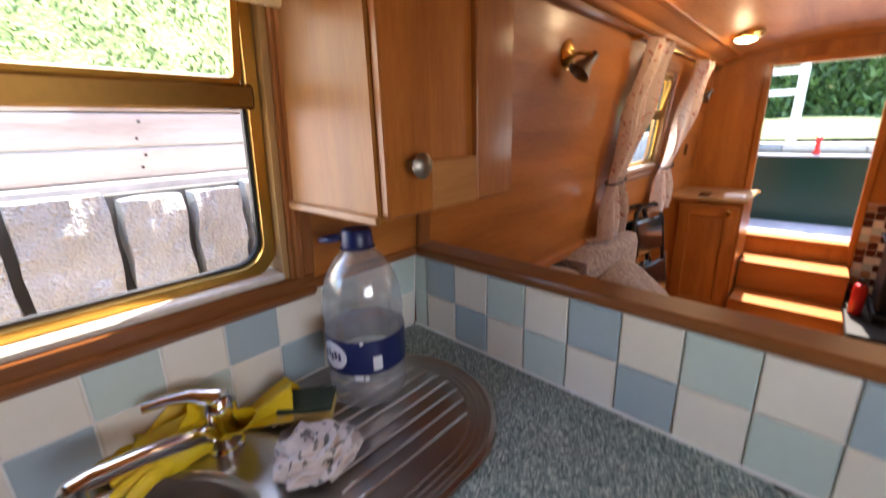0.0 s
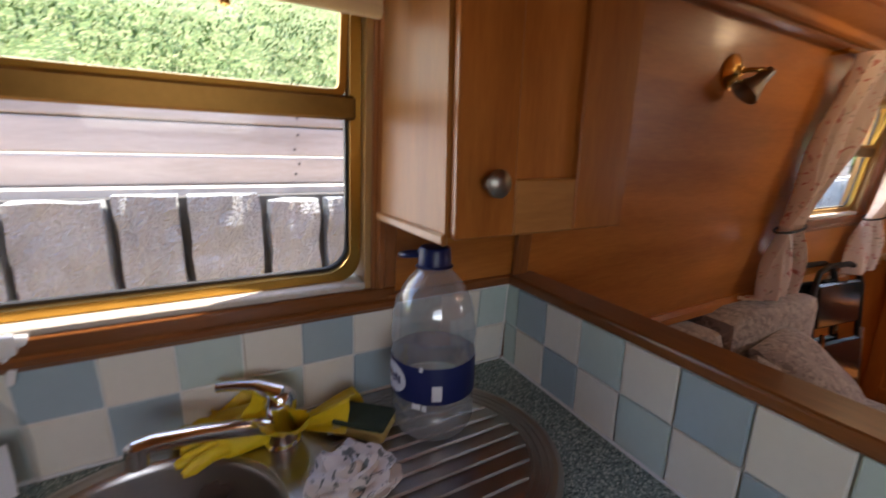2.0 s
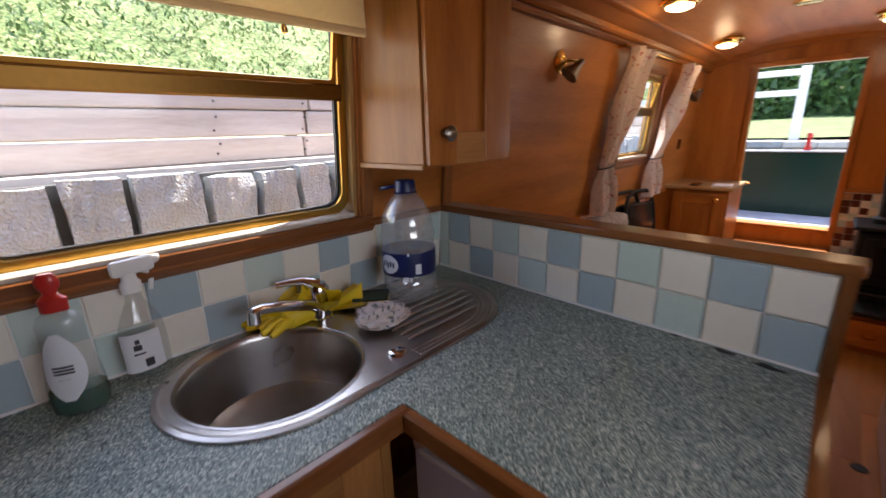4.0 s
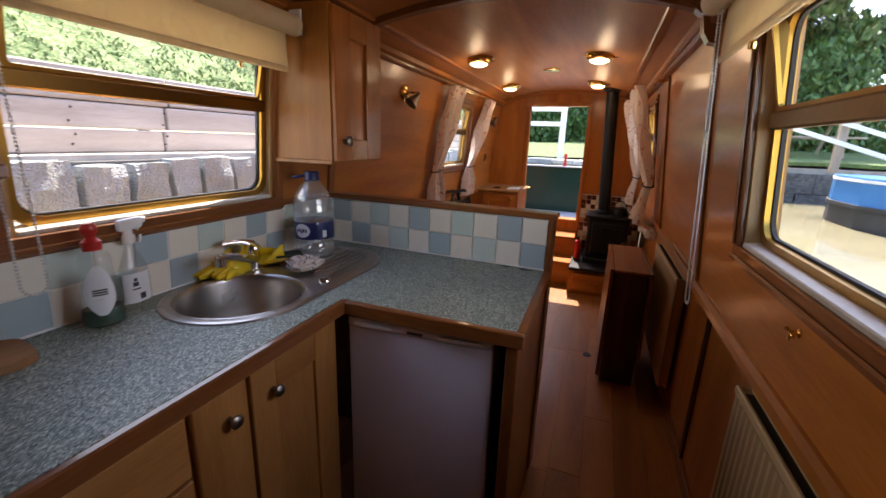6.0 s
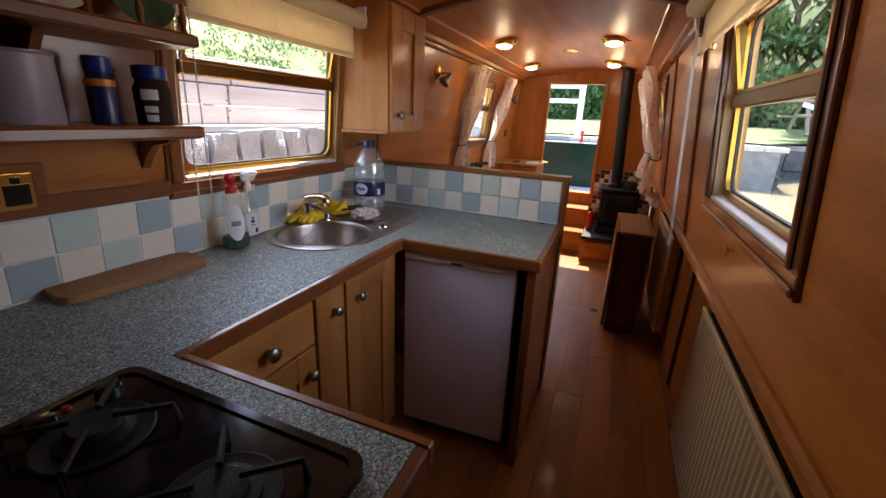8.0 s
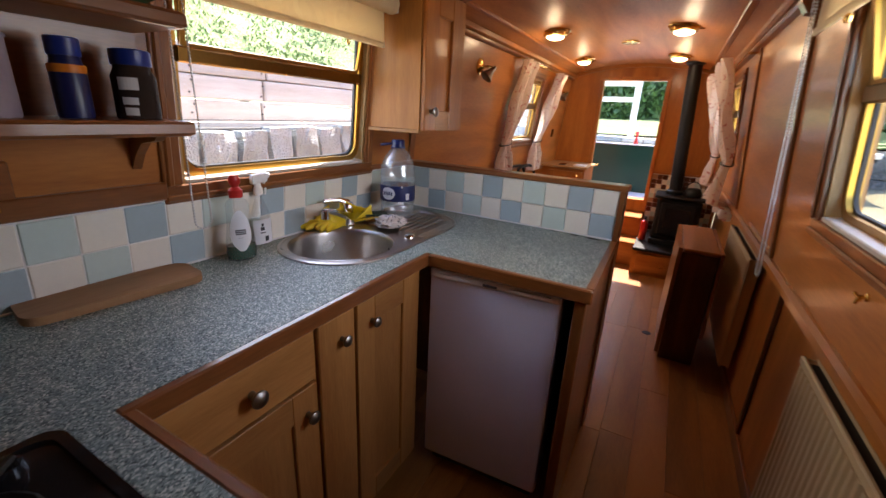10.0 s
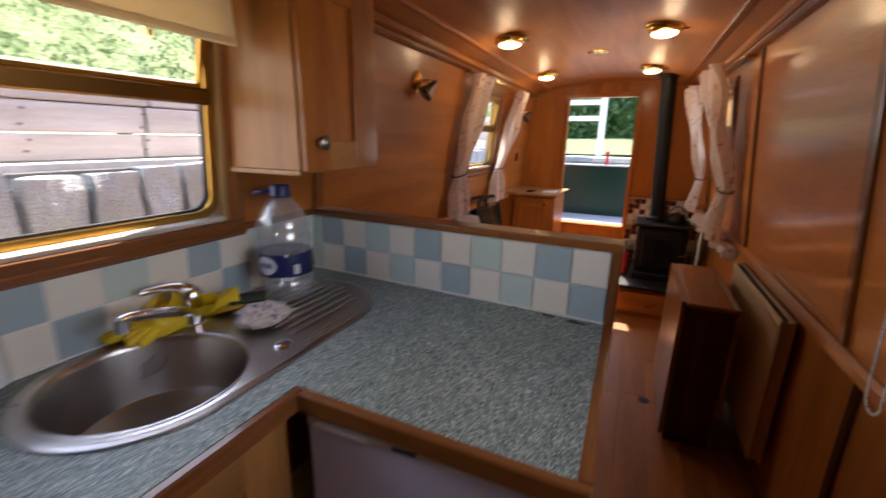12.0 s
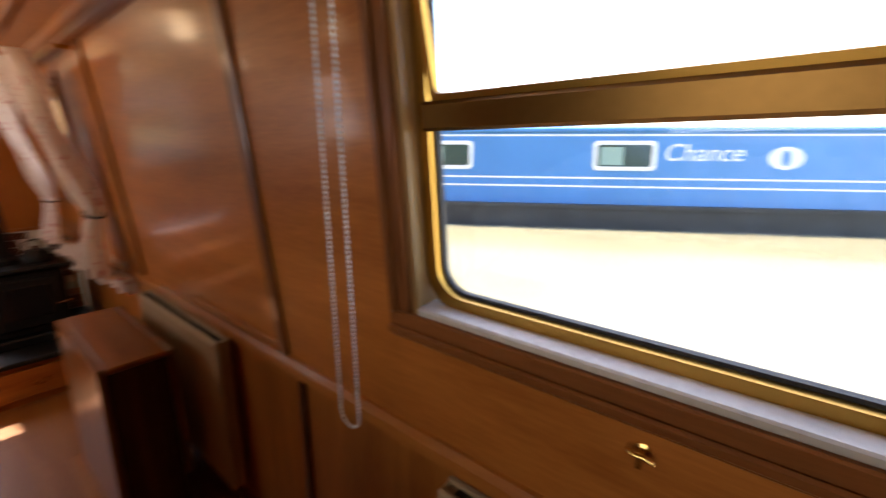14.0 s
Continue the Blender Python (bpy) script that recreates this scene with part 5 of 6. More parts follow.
def jar(at, r, h, fill, lid, name, label):
    t = thing(name, at, label, "jar", "jars on the shelf")
    m = Matrix.Translation(at)
    part("filling", lathe([(0.0, 0.0), (r * 0.97, 0.0), (r, 0.006), (r, h * 0.62), (r * 0.82, h * 0.72), (r * 0.8, h * 0.78)], 22), fill, t, "", True, m)
    part("lid", lathe([(r * 0.88, h * 0.775), (r * 0.9, h * 0.79), (r * 0.9, h * 0.985), (r * 0.8, h), (0.0, h)], 22), lid, t, "blue lid", True, m)
    return t, m


t_, m_ = jar((-0.625, -0.478, 1.3805), 0.042, 0.142, COFFEE, BLUECAP, "coffee_jar", "square-shouldered coffee jar with a blue lid")
for z0, z1, a in ((0.06, 0.085, 0.45), (0.03, 0.045, 0.35), (0.008, 0.024, 0.3)):
    part("label_panel", sheet(lambda u, v, q=(z0, z1, a): m_ @ Vector((0.0428 * math.cos(-0.75 + q[2] * (2 * u - 1)), 0.0428 * math.sin(-0.75 + q[2] * (2 * u - 1)), q[0] + (q[1] - q[0]) * v)), 6, 1), PAPER, t_)
t_, m_ = jar((-0.635, -0.59, 1.3805), 0.03, 0.15, BLUE_LABEL, BLUECAP, "seasoning_bottle", "blue seasoning drum with an orange band")
part("band", lathe([(0.0306, 0.085), (0.0308, 0.086), (0.0308, 0.099), (0.0306, 0.1)], 22, close=False), ORANGE, t_, "orange band", True, m_)
tin = thing("storage_canister", (-0.65, -0.74, 1.3805), "lilac enamel storage canister", "canister")
part("body", lathe([(0.0, 0.0), (0.068, 0.0), (0.07, 0.004), (0.07, 0.135), (0.073, 0.138), (0.07, 0.142), (0.0, 0.142)], 32), LILAC, tin, "", True, Matrix.Translation((-0.65, -0.74, 1.3805)))
for i, y in enumerate((-0.47, -0.66, -0.84)):
    pl = thing("plate", (-0.66, y, 1.6055), "green and cream glazed plate leaning on the shelf", "plate", "plates on the shelf")
    part("dish", lathe([(0.0, 0.006), (0.05, 0.004), (0.06, 0.01), (0.085, 0.018), (0.088, 0.02), (0.06, 0.006), (0.05, 0.0), (0.0, 0.0)], 32), GREENGLAZE if i != 1 else CREAM_TILE, pl, "", True, Matrix.Translation((-0.64, y, 1.694)) @ Matrix.Rotation(radians(78), 4, "Y"))
# brass double socket
sk = thing("wall_socket", (XW, -0.76, 1.21), "brass socket plate with black inserts in an oak surround", "socket")
SK = on_wall(-1, -0.78, 1.225)
part("surround", box(-0.10, 0.10, -0.065, 0.065, 0.0, 0.012, 0.004), TRIM_Y, sk, m=SK)
part("plate", box(-0.073, 0.073, -0.043, 0.043, 0.012, 0.017, 0.003), BRASS, sk, "polished brass plate", m=SK)
for x in (-0.038, 0.038):
    part("insert", box(x - 0.024, x + 0.024, -0.03, 0.018, 0.017, 0.0185, 0.001), BLACK, sk, m=SK)
    part("switch", box(x - 0.008, x + 0.008, 0.02, 0.036, 0.017, 0.022, 0.002), BLACK, sk, m=SK)

# bead chains of the blinds


def bead_chain(points, label, rad=0.0033, pitch=0.0078):
    t = thing("blind_chain", points[0], label, "chain", "blind chains")
    pts = [Vector(p) for p in points]
    dist = [0.0]
    for a, b in zip(pts, pts[1:]):
        dist.append(dist[-1] + (b - a).length)
    n = int(dist[-1] / pitch)
    bm = bmesh.new()
    for i in range(n):
        d = pitch * i
        k = max(j for j in range(len(dist)) if dist[j] <= d)
        f = (d - dist[k]) / max(1e-6, dist[k + 1] - dist[k]) if k + 1 < len(dist) else 0
        p = pts[k].lerp(pts[min(k + 1, len(pts) - 1)], f)
        bmesh.ops.create_icosphere(bm, subdivisions=1, radius=rad, matrix=Matrix.Translation(p))
    part("bead_string", bm, CHAIN, t, smooth=True)
    part("cord", tube([p for p in pts], 0.0009, 5), WHITE, t)
    return t


def hanging(side, y, z_top, z_bot, spread, lean_y=0.0, xt=0.05, xb=0.03):
    out = []
    for i in range(0, 13):
        k = i / 12
        out.append((MID + side * (half(z_top) - xt) + side * k * (half(z_bot) - xb - half(z_top) + xt), y - 0.018 * (1 - k) - spread / 2 * k + lean_y * k, z_top + (z_bot + spread / 2 - z_top) * k))
    c = Vector(out[-1]) + Vector((0, spread / 2, 0))
    for a in range(200, 341, 20):
        out.append((c.x, c.y + spread / 2 * math.cos(radians(a)), c.z + spread / 2 * math.sin(radians(a))))
    for i in range(12, -1, -1):
        k = i / 12
        out.append((MID + side * (half(z_top) - xt) + side * k * (half(z_bot) - xb - half(z_top) + xt), y + 0.018 * (1 - k) + spread / 2 * k + lean_y * k, z_top + (z_bot + spread / 2 - z_top) * k))
    return out


bead_chain(hanging(1, 0.465, 1.83, 0.985, 0.05, lean_y=0.075, xt=0.10, xb=0.11), "white bead chain loop hanging from the roller blind")
bead_chain(hanging(-1, -0.37, 1.80, 1.10, 0.045, lean_y=0.0, xt=0.10, xb=0.16), "white bead chain loop hanging from the roller blind")
# brass hook under the water-side window
hk = thing("wall_hook", (0.87, 0.09, 1.11), "small brass window stay hook", "hook")
HK = on_wall(1, 0.09, 1.108) @ Matrix.Scale(0.78, 4)
part("plate", lathe([(0.0, 0.0), (0.012, 0.0), (0.012, 0.003), (0.006, 0.006), (0.006, 0.018), (0.0, 0.02)], 16, close=False), BRASS, hk, "", True, HK)
part("cross_bar", tube([(-0.02, 0.004, 0.02), (-0.008, -0.001, 0.02), (0.008, 0.001, 0.02), (0.02, -0.003, 0.02)], [0.005, 0.0035, 0.0035, 0.005], 10), BRASS, hk, "", True, HK)
part("tongue", tube([(0, 0, 0.018), (0, -0.02, 0.022)], 0.004, 8), BRASS, hk, "", True, HK)

# ---- saloon things ----


def folding_chair(at, yaw):
    t = thing("folding_chair", at, "folded black metal chair leaning against the side", "chair", "folded chairs")
    m = Matrix.Translation(at) @ Matrix.Rotation(yaw, 4, "Z") @ Matrix.Rotation(radians(-7), 4, "X")
    part("frame", tube([(-0.19, 0, 0), (-0.19, 0, 0.9), (-0.15, 0, 0.985), (-0.08, 0, 1.01), (0.08, 0, 1.01), (0.15, 0, 0.985), (0.19, 0, 0.9), (0.19, 0, 0)], 0.013, 10), IRON, t, "black tube frame", True, m)
    part("backrest", box(-0.17, 0.17, -0.012, 0.012, 0.72, 0.93, 0.01), BLACK, t, "padded black backrest", m=m)
    part("seat", box(-0.17, 0.17, -0.035, -0.012, 0.30, 0.66, 0.012), BLACK, t, "padded black seat", m=m)
    for x in (-0.16, 0.16):
        part("leg", tube([(x, -0.03, 0.0), (x, -0.03, 0.7)], 0.010, 8), CHROME, t, "", True, m)


folding_chair((-0.66, 2.63, 0.0), radians(82))
folding_chair((-0.60, 2.74, 0.0), radians(82))
# scatter cushion on the sofa
cu = thing("scatter_cushion", (-0.52, 1.95, 0.46), "grey floral cushion lying on the sofa", "cushion")
bm = box(-0.2, 0.2, -0.2, 0.2, -0.06, 0.06)
bmesh.ops.subdivide_edges(bm, edges=bm.edges[:], cuts=7, use_grid_fill=True)
for v in bm.verts:
    k = (1 - (v.co.x / 0.2) ** 4) * (1 - (v.co.y / 0.2) ** 4)
    v.co.z *= 0.15 + 0.95 * max(0, k) ** 0.5
part("cover", bm, SOFA, cu, "", True, Matrix.Translation((-0.565, 1.93, 0.62)) @ Matrix.Rotation(radians(25), 4, "Z") @ Matrix.Rotation(radians(62), 4, "Y"))
# fire extinguisher by the stove
ex = thing("fire_extinguisher", (0.335, 3.6, 0.275), "small red fire extinguisher beside the stove", "extinguisher")
EX = Matrix.Translation((0.335, 3.62, 0.275))
part("cylinder", lathe([(0.0, 0.0), (0.032, 0.0), (0.036, 0.006), (0.036, 0.17), (0.028, 0.195), (0.012, 0.205), (0.012, 0.215)], 22), RED, ex, "", True, EX)
part("valve_head", box(-0.012, 0.012, -0.03, 0.02, 0.212, 0.24, 0.004), BLACK, ex, m=EX)
# things on the cupboard
ph = thing("mobile_phone", (-0.55, 3.6, 0.955), "dark mobile phone lying on the cupboard top", "phone")
part("case", box(-0.62, -0.55, 3.60, 3.74, 0.9555, 0.965, 0.004), BLACK, ph)
nb = thing("notebook", (-0.42, 3.6, 0.955), "thin pale notebook lying on the cupboard top", "book")
part("cover", box(-0.46, -0.34, 3.60, 3.76, 0.9555, 0.968, 0.002), PAPER, nb)
# floor socket cap
fs = thing("floor_vent", (0.53, 2.01, 0.0), "small black round vent let into the floor", "vent")
part("disc", lathe([(0.0, 0.004), (0.026, 0.004), (0.03, 0.0)], 22), RUBBER, fs, "", True, Matrix.Translation((0.53, 2.01, 0.0)))
# brass plate on the bow wall
part_sw = thing("light_switch", (-0.75, 4.0, 1.25), "small dark switch on the cabin side", "switch")
part("plate", box(-0.03, 0.03, -0.04, 0.04, 0.0, 0.01, 0.002), DARK_WOOD_AND_SHADE, part_sw, m=on_wall(-1, 3.72, 1.28))
# coal scuttle handle bar on stove top: kettle trivet
tv = thing("stove_kettle", (0.50, 3.62, 0.765), "black iron kettle on the stove", "kettle")
KT = Matrix.Translation((0.70, 3.66, 0.765))
part("body", lathe([(0.0, 0.0), (0.07, 0.0), (0.078, 0.02), (0.072, 0.055), (0.05, 0.08), (0.0, 0.085)], 24), IRON, tv, "", True, KT)
part("bail_handle", tube([(0.06 * math.cos(a), 0, 0.07 + 0.075 * math.sin(a)) for a in [math.pi * i / 10 for i in range(11)]], 0.005, 8), IRON, tv, "", True, KT)
part("spout", tube([(-0.06, 0, 0.03), (-0.095, 0, 0.06), (-0.11, 0, 0.085)], [0.014, 0.01, 0.008], 10), IRON, tv, "", True, KT)

# white sealant along the foot of the tiles
solid("trim", box(-0.05, 1.03, -0.0105, -0.0045, WT + 0.0003, WT + 0.006, 0.0015), WHITE, "white sealant bead at the foot of the tiles", "sealant", "structure", m=PM)
solid("trim", box(-1.35, 0.83, -0.0007, 0.005, 0.0065, 0.0125, 0.0015), WHITE, "white sealant bead at the foot of the tiles", "sealant", "structure", m=on_wall(-1, 0, WT + 0.001))
# chipped sealant along the foot of the peninsula tiles
for i, (u, ln) in enumerate(((0.775, 0.03), (0.875, 0.05), (0.955, 0.07))):
    pts = [(u + ln * math.cos(a) * (0.7 + 0.3 * math.sin(3 * a + i)) / 2, -0.012 - 0.010 * i + 0.010 * math.sin(a) * (0.8 + 0.3 * math.cos(2 * a + i))) for a in [2 * math.pi * k / 14 for k in range(14)]]
    solid("trim", prism(pts, WT + 0.0002, WT + 0.0016, "z"), RUBBER, "dark chip of broken sealant on the worktop", "sealant", "structure", m=PM)

# ---- outside ----
WATER_Z = 0.50
GRASS = speckle("rough_grass", [(0.0, (0.065, 0.115, 0.03)), (0.3, (0.115, 0.175, 0.05)), (0.6, (0.185, 0.24, 0.08)), (0.85, (0.28, 0.30, 0.14))], 55, 0.9, 0.6)
LEAF = speckle("hedge_leaves", [(0.0, (0.04, 0.09, 0.02)), (0.35, (0.07, 0.135, 0.03)), (0.7, (0.11, 0.19, 0.05))], 9, 0.55, 0.2)
STONE = plain("rough_wall_stone", (0.50, 0.535, 0.54), 0.95, var=0.34, scale=22, bump=1.0, dist=0.03)
KERB = plain("pale_gravel_ledge", (0.58, 0.55, 0.49), 0.95, var=0.2, scale=80, bump=0.8)
PLANK = wood("weathered_plank", (0.42, 0.35, 0.29), (0.60, 0.53, 0.46), "y", rough=0.9, coat=0.0, bump=0.5)
GREEN = plain("dark_green_boat_paint", (0.005, 0.036, 0.028), 0.3, var=0.2, scale=12, spec=0.25)
DECK = plain("worn_blue_grey_deck_paint", (0.36, 0.40, 0.44), 0.7, var=0.35, scale=20)
BLUE = plain("blue_boat_paint", (0.055, 0.20, 0.46), 0.3, var=0.1, scale=14, bump=0.05)
HULL = plain("black_hull_paint", (0.03, 0.032, 0.034), 0.7, var=0.5, scale=30)
WHITEPAINT = plain("white_outdoor_paint", (0.75, 0.75, 0.72), 0.6, var=0.12)
WATER = plain("muddy_canal_water", (0.27, 0.245, 0.15), 0.1, var=0.12, scale=8, bump=0.2)
TIMBER = wood("grey_fence_timber", (0.25, 0.19, 0.14), (0.40, 0.32, 0.25), "z", rough=0.85, coat=0.0)
BARK = plain("tree_bark", (0.10, 0.075, 0.05), 0.95, var=0.4, scale=30, bump=1.0)

bm = bmesh.new()
for a, b, c, d in ((-1.9, -1.02, -60, 60), (1.09, 60, -60, 60), (-1.02, 1.09, -60, AFT - 0.06), (-1.02, 1.09, 6.4, 60)):
    bm.faces.new([bm.verts.new(p) for p in ((a, c, WATER_Z), (b, c, WATER_Z), (b, d, WATER_Z), (a, d, WATER_Z))])
solid("water", bm, WATER, "muddy pale-brown canal water", "water", "structure")
solid("ground", box(-70, -2.02, -70, 70, 0.2, 1.31), KERB, "pale gravel ledge above the canal wall", "ground", "structure")
ahead = [(-2.02, 6.95), (2.9, 6.95), (3.3, 9.2), (70, 9.2), (70, 70), (-2.02, 70)]
solid("ground", prism(ahead, 0.2, 1.16, "z"), plain("grey_towpath_gravel", (0.27, 0.26, 0.235), 0.95, var=0.25, scale=60, bump=0.8), "pale stone-edged bank ahead of the boat", "ground", "structure")


def verge(u, v):
    x, y = -12 + 50 * u, 8.1 + 22 * v
    if x > 3.2:
        y = max(y, 9.3)
    return (x, y, 1.20 + 1.4 * v + 0.8 * max(0.0, y - 14.8) * max(0.0, min(1.0, (11.0 - x) / 4)) + 0.05 * noise.noise((x * 2, y * 2, 0)))


LAWN = speckle("mown_grass", [(0.0, (0.045, 0.09, 0.02)), (0.35, (0.075, 0.13, 0.032)), (0.65, (0.11, 0.165, 0.05)), (0.88, (0.16, 0.19, 0.08))], 40, 0.9, 0.6)
solid("lawn", sheet(verge, 60, 40), LAWN, "sunlit rough grass on the bank", "grass", "structure")


def bank(u, v):
    x, y = -2.42 - 14 * u, -14 + 44 * v
    return (x, y, 1.50 + 9.0 * u + 0.14 * noise.noise((x * 1.3, y * 1.3, 0)) + 0.06 * noise.noise((x * 5, y * 5, 2)))


solid("bank", sheet(bank, 44, 120), GRASS, "steep grassy bank above the timber wall", "grass", "structure")


def tufts(name, count, where, label, size=(0.05, 0.12), mat=None):
    """Many small leaves or blades in one mesh."""
    vs, fs = [], []
    for i in range(count):
        p, up = where()
        s = random.uniform(*size)
        a = random.uniform(0, math.pi * 2)
        d = Vector((math.cos(a), math.sin(a), 0))
        n_ = Vector((random.gauss(0, 0.5), random.gauss(0, 0.5), 1.0)).normalized() * s * up
        k = len(vs)
        w = d * s * 0.28
        vs += [p - w, p + w, p + n_ * 0.6 + w * 0.8 + d * 0.2 * s, p + n_ + d * 0.3 * s]
        fs.append((k, k + 1, k + 2, k + 3))
    data = bpy.data.meshes.new(name)
    data.from_pydata([tuple(v) for v in vs], [], fs)
    data.materials.append(mat or LEAF)
    ob = new(name, data)
    return tagged(ob, label, "foliage", kind="stuff")


def on_bank():
    u, v = random.random() ** 2 * 0.3, random.random()
    v = 0.18 + 0.55 * v
    return Vector(bank(u, v)), 1.0


tufts("bank_grass", 150000, on_bank, "tufts of grass and weeds on the bank", (0.012, 0.034), GRASS)


def bush_point(c, r):
    d = Vector((random.gauss(0, 1), random.gauss(0, 1), random.gauss(0, 1))).normalized()
    k = 0.75 + 0.35 * noise.noise(d * 2.3 + c) + random.uniform(-0.12, 0.12)
    return c + Vector((d.x * r.x, d.y * r.y, abs(d.z) * r.z if random.random() < 0.8 else d.z * r.z * 0.3)) * k


def in_bushes(spots):
    def f():
        c, r = random.choice(spots)
        return bush_point(Vector(c), Vector(r)), random.choice((1, 1, -1))
    return f


HEDGE = [((-6 + 1.5 * i, 14.2 + 0.6 * math.sin(i * 2.1), 1.3), (1.5, 1.3, 2.6 + 0.5 * math.sin(i * 1.7))) for i in range(9)]
tufts("hedge", 42000, in_bushes(HEDGE), "tall green hedge beyond the fence", (0.10, 0.24))
WEEDS = [((-3.4 - 0.25 * (i % 3), -3 + 0.9 * i, 2.0 + 0.15 * (i % 3)), (0.5, 0.6, 0.35)) for i in range(14)]
tufts("bank_weeds", 5000, in_bushes(WEEDS), "leafy weeds on the bank", (0.02, 0.05))

# canal wall of rough stones
canal_wall = thing("canal_wall", (-1.9, 1, 0.4), "rough grey stone canal wall with dark joints", "wall", kind="structure")
part("core", box(-2.02, -1.93, -3.2, 7.0, 0.3, 1.28), plain("dark_wall_joint", (0.10, 0.098, 0.09), 1.0, var=0.3), canal_wall)
y = -3.2
random.seed(5)
while y < 6.9:
    w = random.uniform(0.21, 0.29)
    bm = box(-1.94, -1.84, y, y + w - 0.035, 0.82, 1.28 + random.uniform(-0.025, 0.02))
    bmesh.ops.subdivide_edges(bm, edges=bm.edges[:], cuts=7, use_grid_fill=True)
    for v in bm.verts:
        if v.co.x > -1.93:
            v.co += Vector((0.014 * noise.noise(v.co * 9) + 0.016 * noise.noise(v.co * 26), 0.018 * noise.noise(v.co * 7 + Vector((5, 0, 0))), 0.014 * noise.noise(v.co * 8 + Vector((0, 9, 0)))))
    part("stone", bm, STONE, canal_wall)
    bm = box(-1.94, -1.85 + random.uniform(-0.01, 0.01), y - 0.08, y + w - 0.12, 0.42, 0.79)
    bmesh.ops.subdivide_edges(bm, edges=bm.edges[:], cuts=2, use_grid_fill=True)
    for v in bm.verts:
        v.co += Vector((0.02 * noise.noise(v.co * 9), 0.01 * noise.noise(v.co * 7), 0))
    part("stone", bm, STONE, canal_wall)
    y += w

# dark wall along the far bank, in big courses, its shade painted into the stone
far_wall = thing("bank_wall", (4, 9, 0.5), "dark stone bank wall at the water's edge, shade painted in", "wall", kind="structure")
SHADED_STONE = speckle("shaded_dark_stone", [(0.0, (0.045, 0.05, 0.055)), (0.3, (0.075, 0.08, 0.085)), (0.7, (0.11, 0.115, 0.12))], 30, 0.8, 0.8, 0.01)
random.seed(12)
for course, (z0, z1) in enumerate(((0.30, 0.66), (0.67, 1.06))):
    x = 3.32 + 0.3 * course
    while x < 16:
        w = random.uniform(0.6, 1.0)
        part("stone", box(x, x + w - 0.012, 9.14 + random.uniform(-0.012, 0.008), 9.21, z0, z1, 0.012), SHADED_STONE, far_wall)
        x += w
    y = 6.98
    while y < 9.1:
        w = min(random.uniform(0.5, 0.8), 9.12 - y)
        k = (y - 6.95) / 2.25
        part("stone", box(0.0, w - 0.012, -0.05 + random.uniform(-0.01, 0.01), 0.03, z0, z1, 0.012), SHADED_STONE, far_wall, m=Matrix.Translation((2.9 + 0.4 * k, y, 0)) @ Matrix.Rotation(math.atan2(2.25, 0.4), 4, "Z"))
        y += w

# timber retaining wall
timber_wall = thing("timber_wall", (-2.3, 1, 1.31), "weathered pale plank retaining wall with bolts", "wall", kind="structure")
for i, (z0, z1) in enumerate(((1.312, 1.44), (1.446, 1.585), (1.591, 1.76))):
    for k, (a, b) in enumerate(((-4.0, -1.45), (-1.44, 1.09), (1.10, 3.7), (3.71, 7.5))):
        part("plank", box(-2.36, -2.2 + 0.006 * ((i + k) % 2), a + 0.03 * i, b - 0.004 + 0.03 * i, z0, z1, 0.008), PLANK, timber_wall)
for y in (-1.45, -0.55, 0.58, 1.09, 2.3, 3.7):
    for z in (1.36, 1.41, 1.48, 1.55, 1.63, 1.70):
        part("bolt", lathe([(0.0, 0.006), (0.006, 0.005), (0.007, 0.0)], 8), HULL, timber_wall, m=Matrix.Translation((-2.193, y + 0.02 * ((int(z * 100)) % 2), z)) @ Matrix.Rotation(radians(90), 4, "Y"))

# the boat's own bow: well deck and green panel
bow = thing("bow_deck", (0, 4.8, 0.3), "bow well deck with dark green steel panels", "boat", kind="structure")
part("deck", box(-0.85, 0.9, BOW + 0.05, 5.40, 0.44, 0.49), DECK, bow, "worn blue-grey deck")
part("door_sill", box(DOOR[0] - 0.02, DOOR[1] + 0.02, BOW - 0.01, BOW + 0.14, 0.575, 0.602, 0.004), OAK_X, bow)
part("front_panel", box(-0.85, 0.9, 5.40, 5.44, 0.40, 1.13, 0.006), GREEN, bow, "dark green panel")
part("capping", box(-0.88, 0.93, 5.37, 5.48, 1.13, 1.15, 0.006), DECK, bow)
for x0, x1 in ((-0.90, -0.85), (0.90, 0.95)):
    part("bulwark", box(x0, x1, BOW + 0.05, 5.44, 0.2, 1.10), GREEN, bow)
part("fore_deck", prism([(-0.88, 5.44), (0.93, 5.44), (0.55, 6.2), (0.03, 6.6), (-0.5, 6.2)], 0.98, 1.02, "z"), DECK, bow)
part("hull_side", prism([(-0.95, 5.44), (1.0, 5.44), (0.6, 6.25), (0.03, 6.7), (-0.55, 6.25)], 0.2, 0.97, "z"), HULL, bow)
part("door_hinge_bar", tube([(DOOR[0], BOW + 0.06, 0.93), (DOOR[0] + 0.06, BOW + 0.10, 0.93)], 0.008, 8), BRASS, bow)
tk = thing("mooring_pin", (0.05, 6.0, 1.02), "small red capped fitting on the foredeck", "fitting")
part("pin", lathe([(0.03, 0.0), (0.03, 0.03), (0.018, 0.05), (0.018, 0.12), (0.028, 0.14), (0.02, 0.17), (0.0, 0.18)], 16), RED, tk, "", True, Matrix.Translation((-0.02, 5.43, 1.15)))

# stones edging the bank ahead, and the white fence
edge = thing("bank_edging", (0, 7, 1.16), "row of pale edging stones along the bank", "kerb", kind="structure")
random.seed(9)
x = -1.9
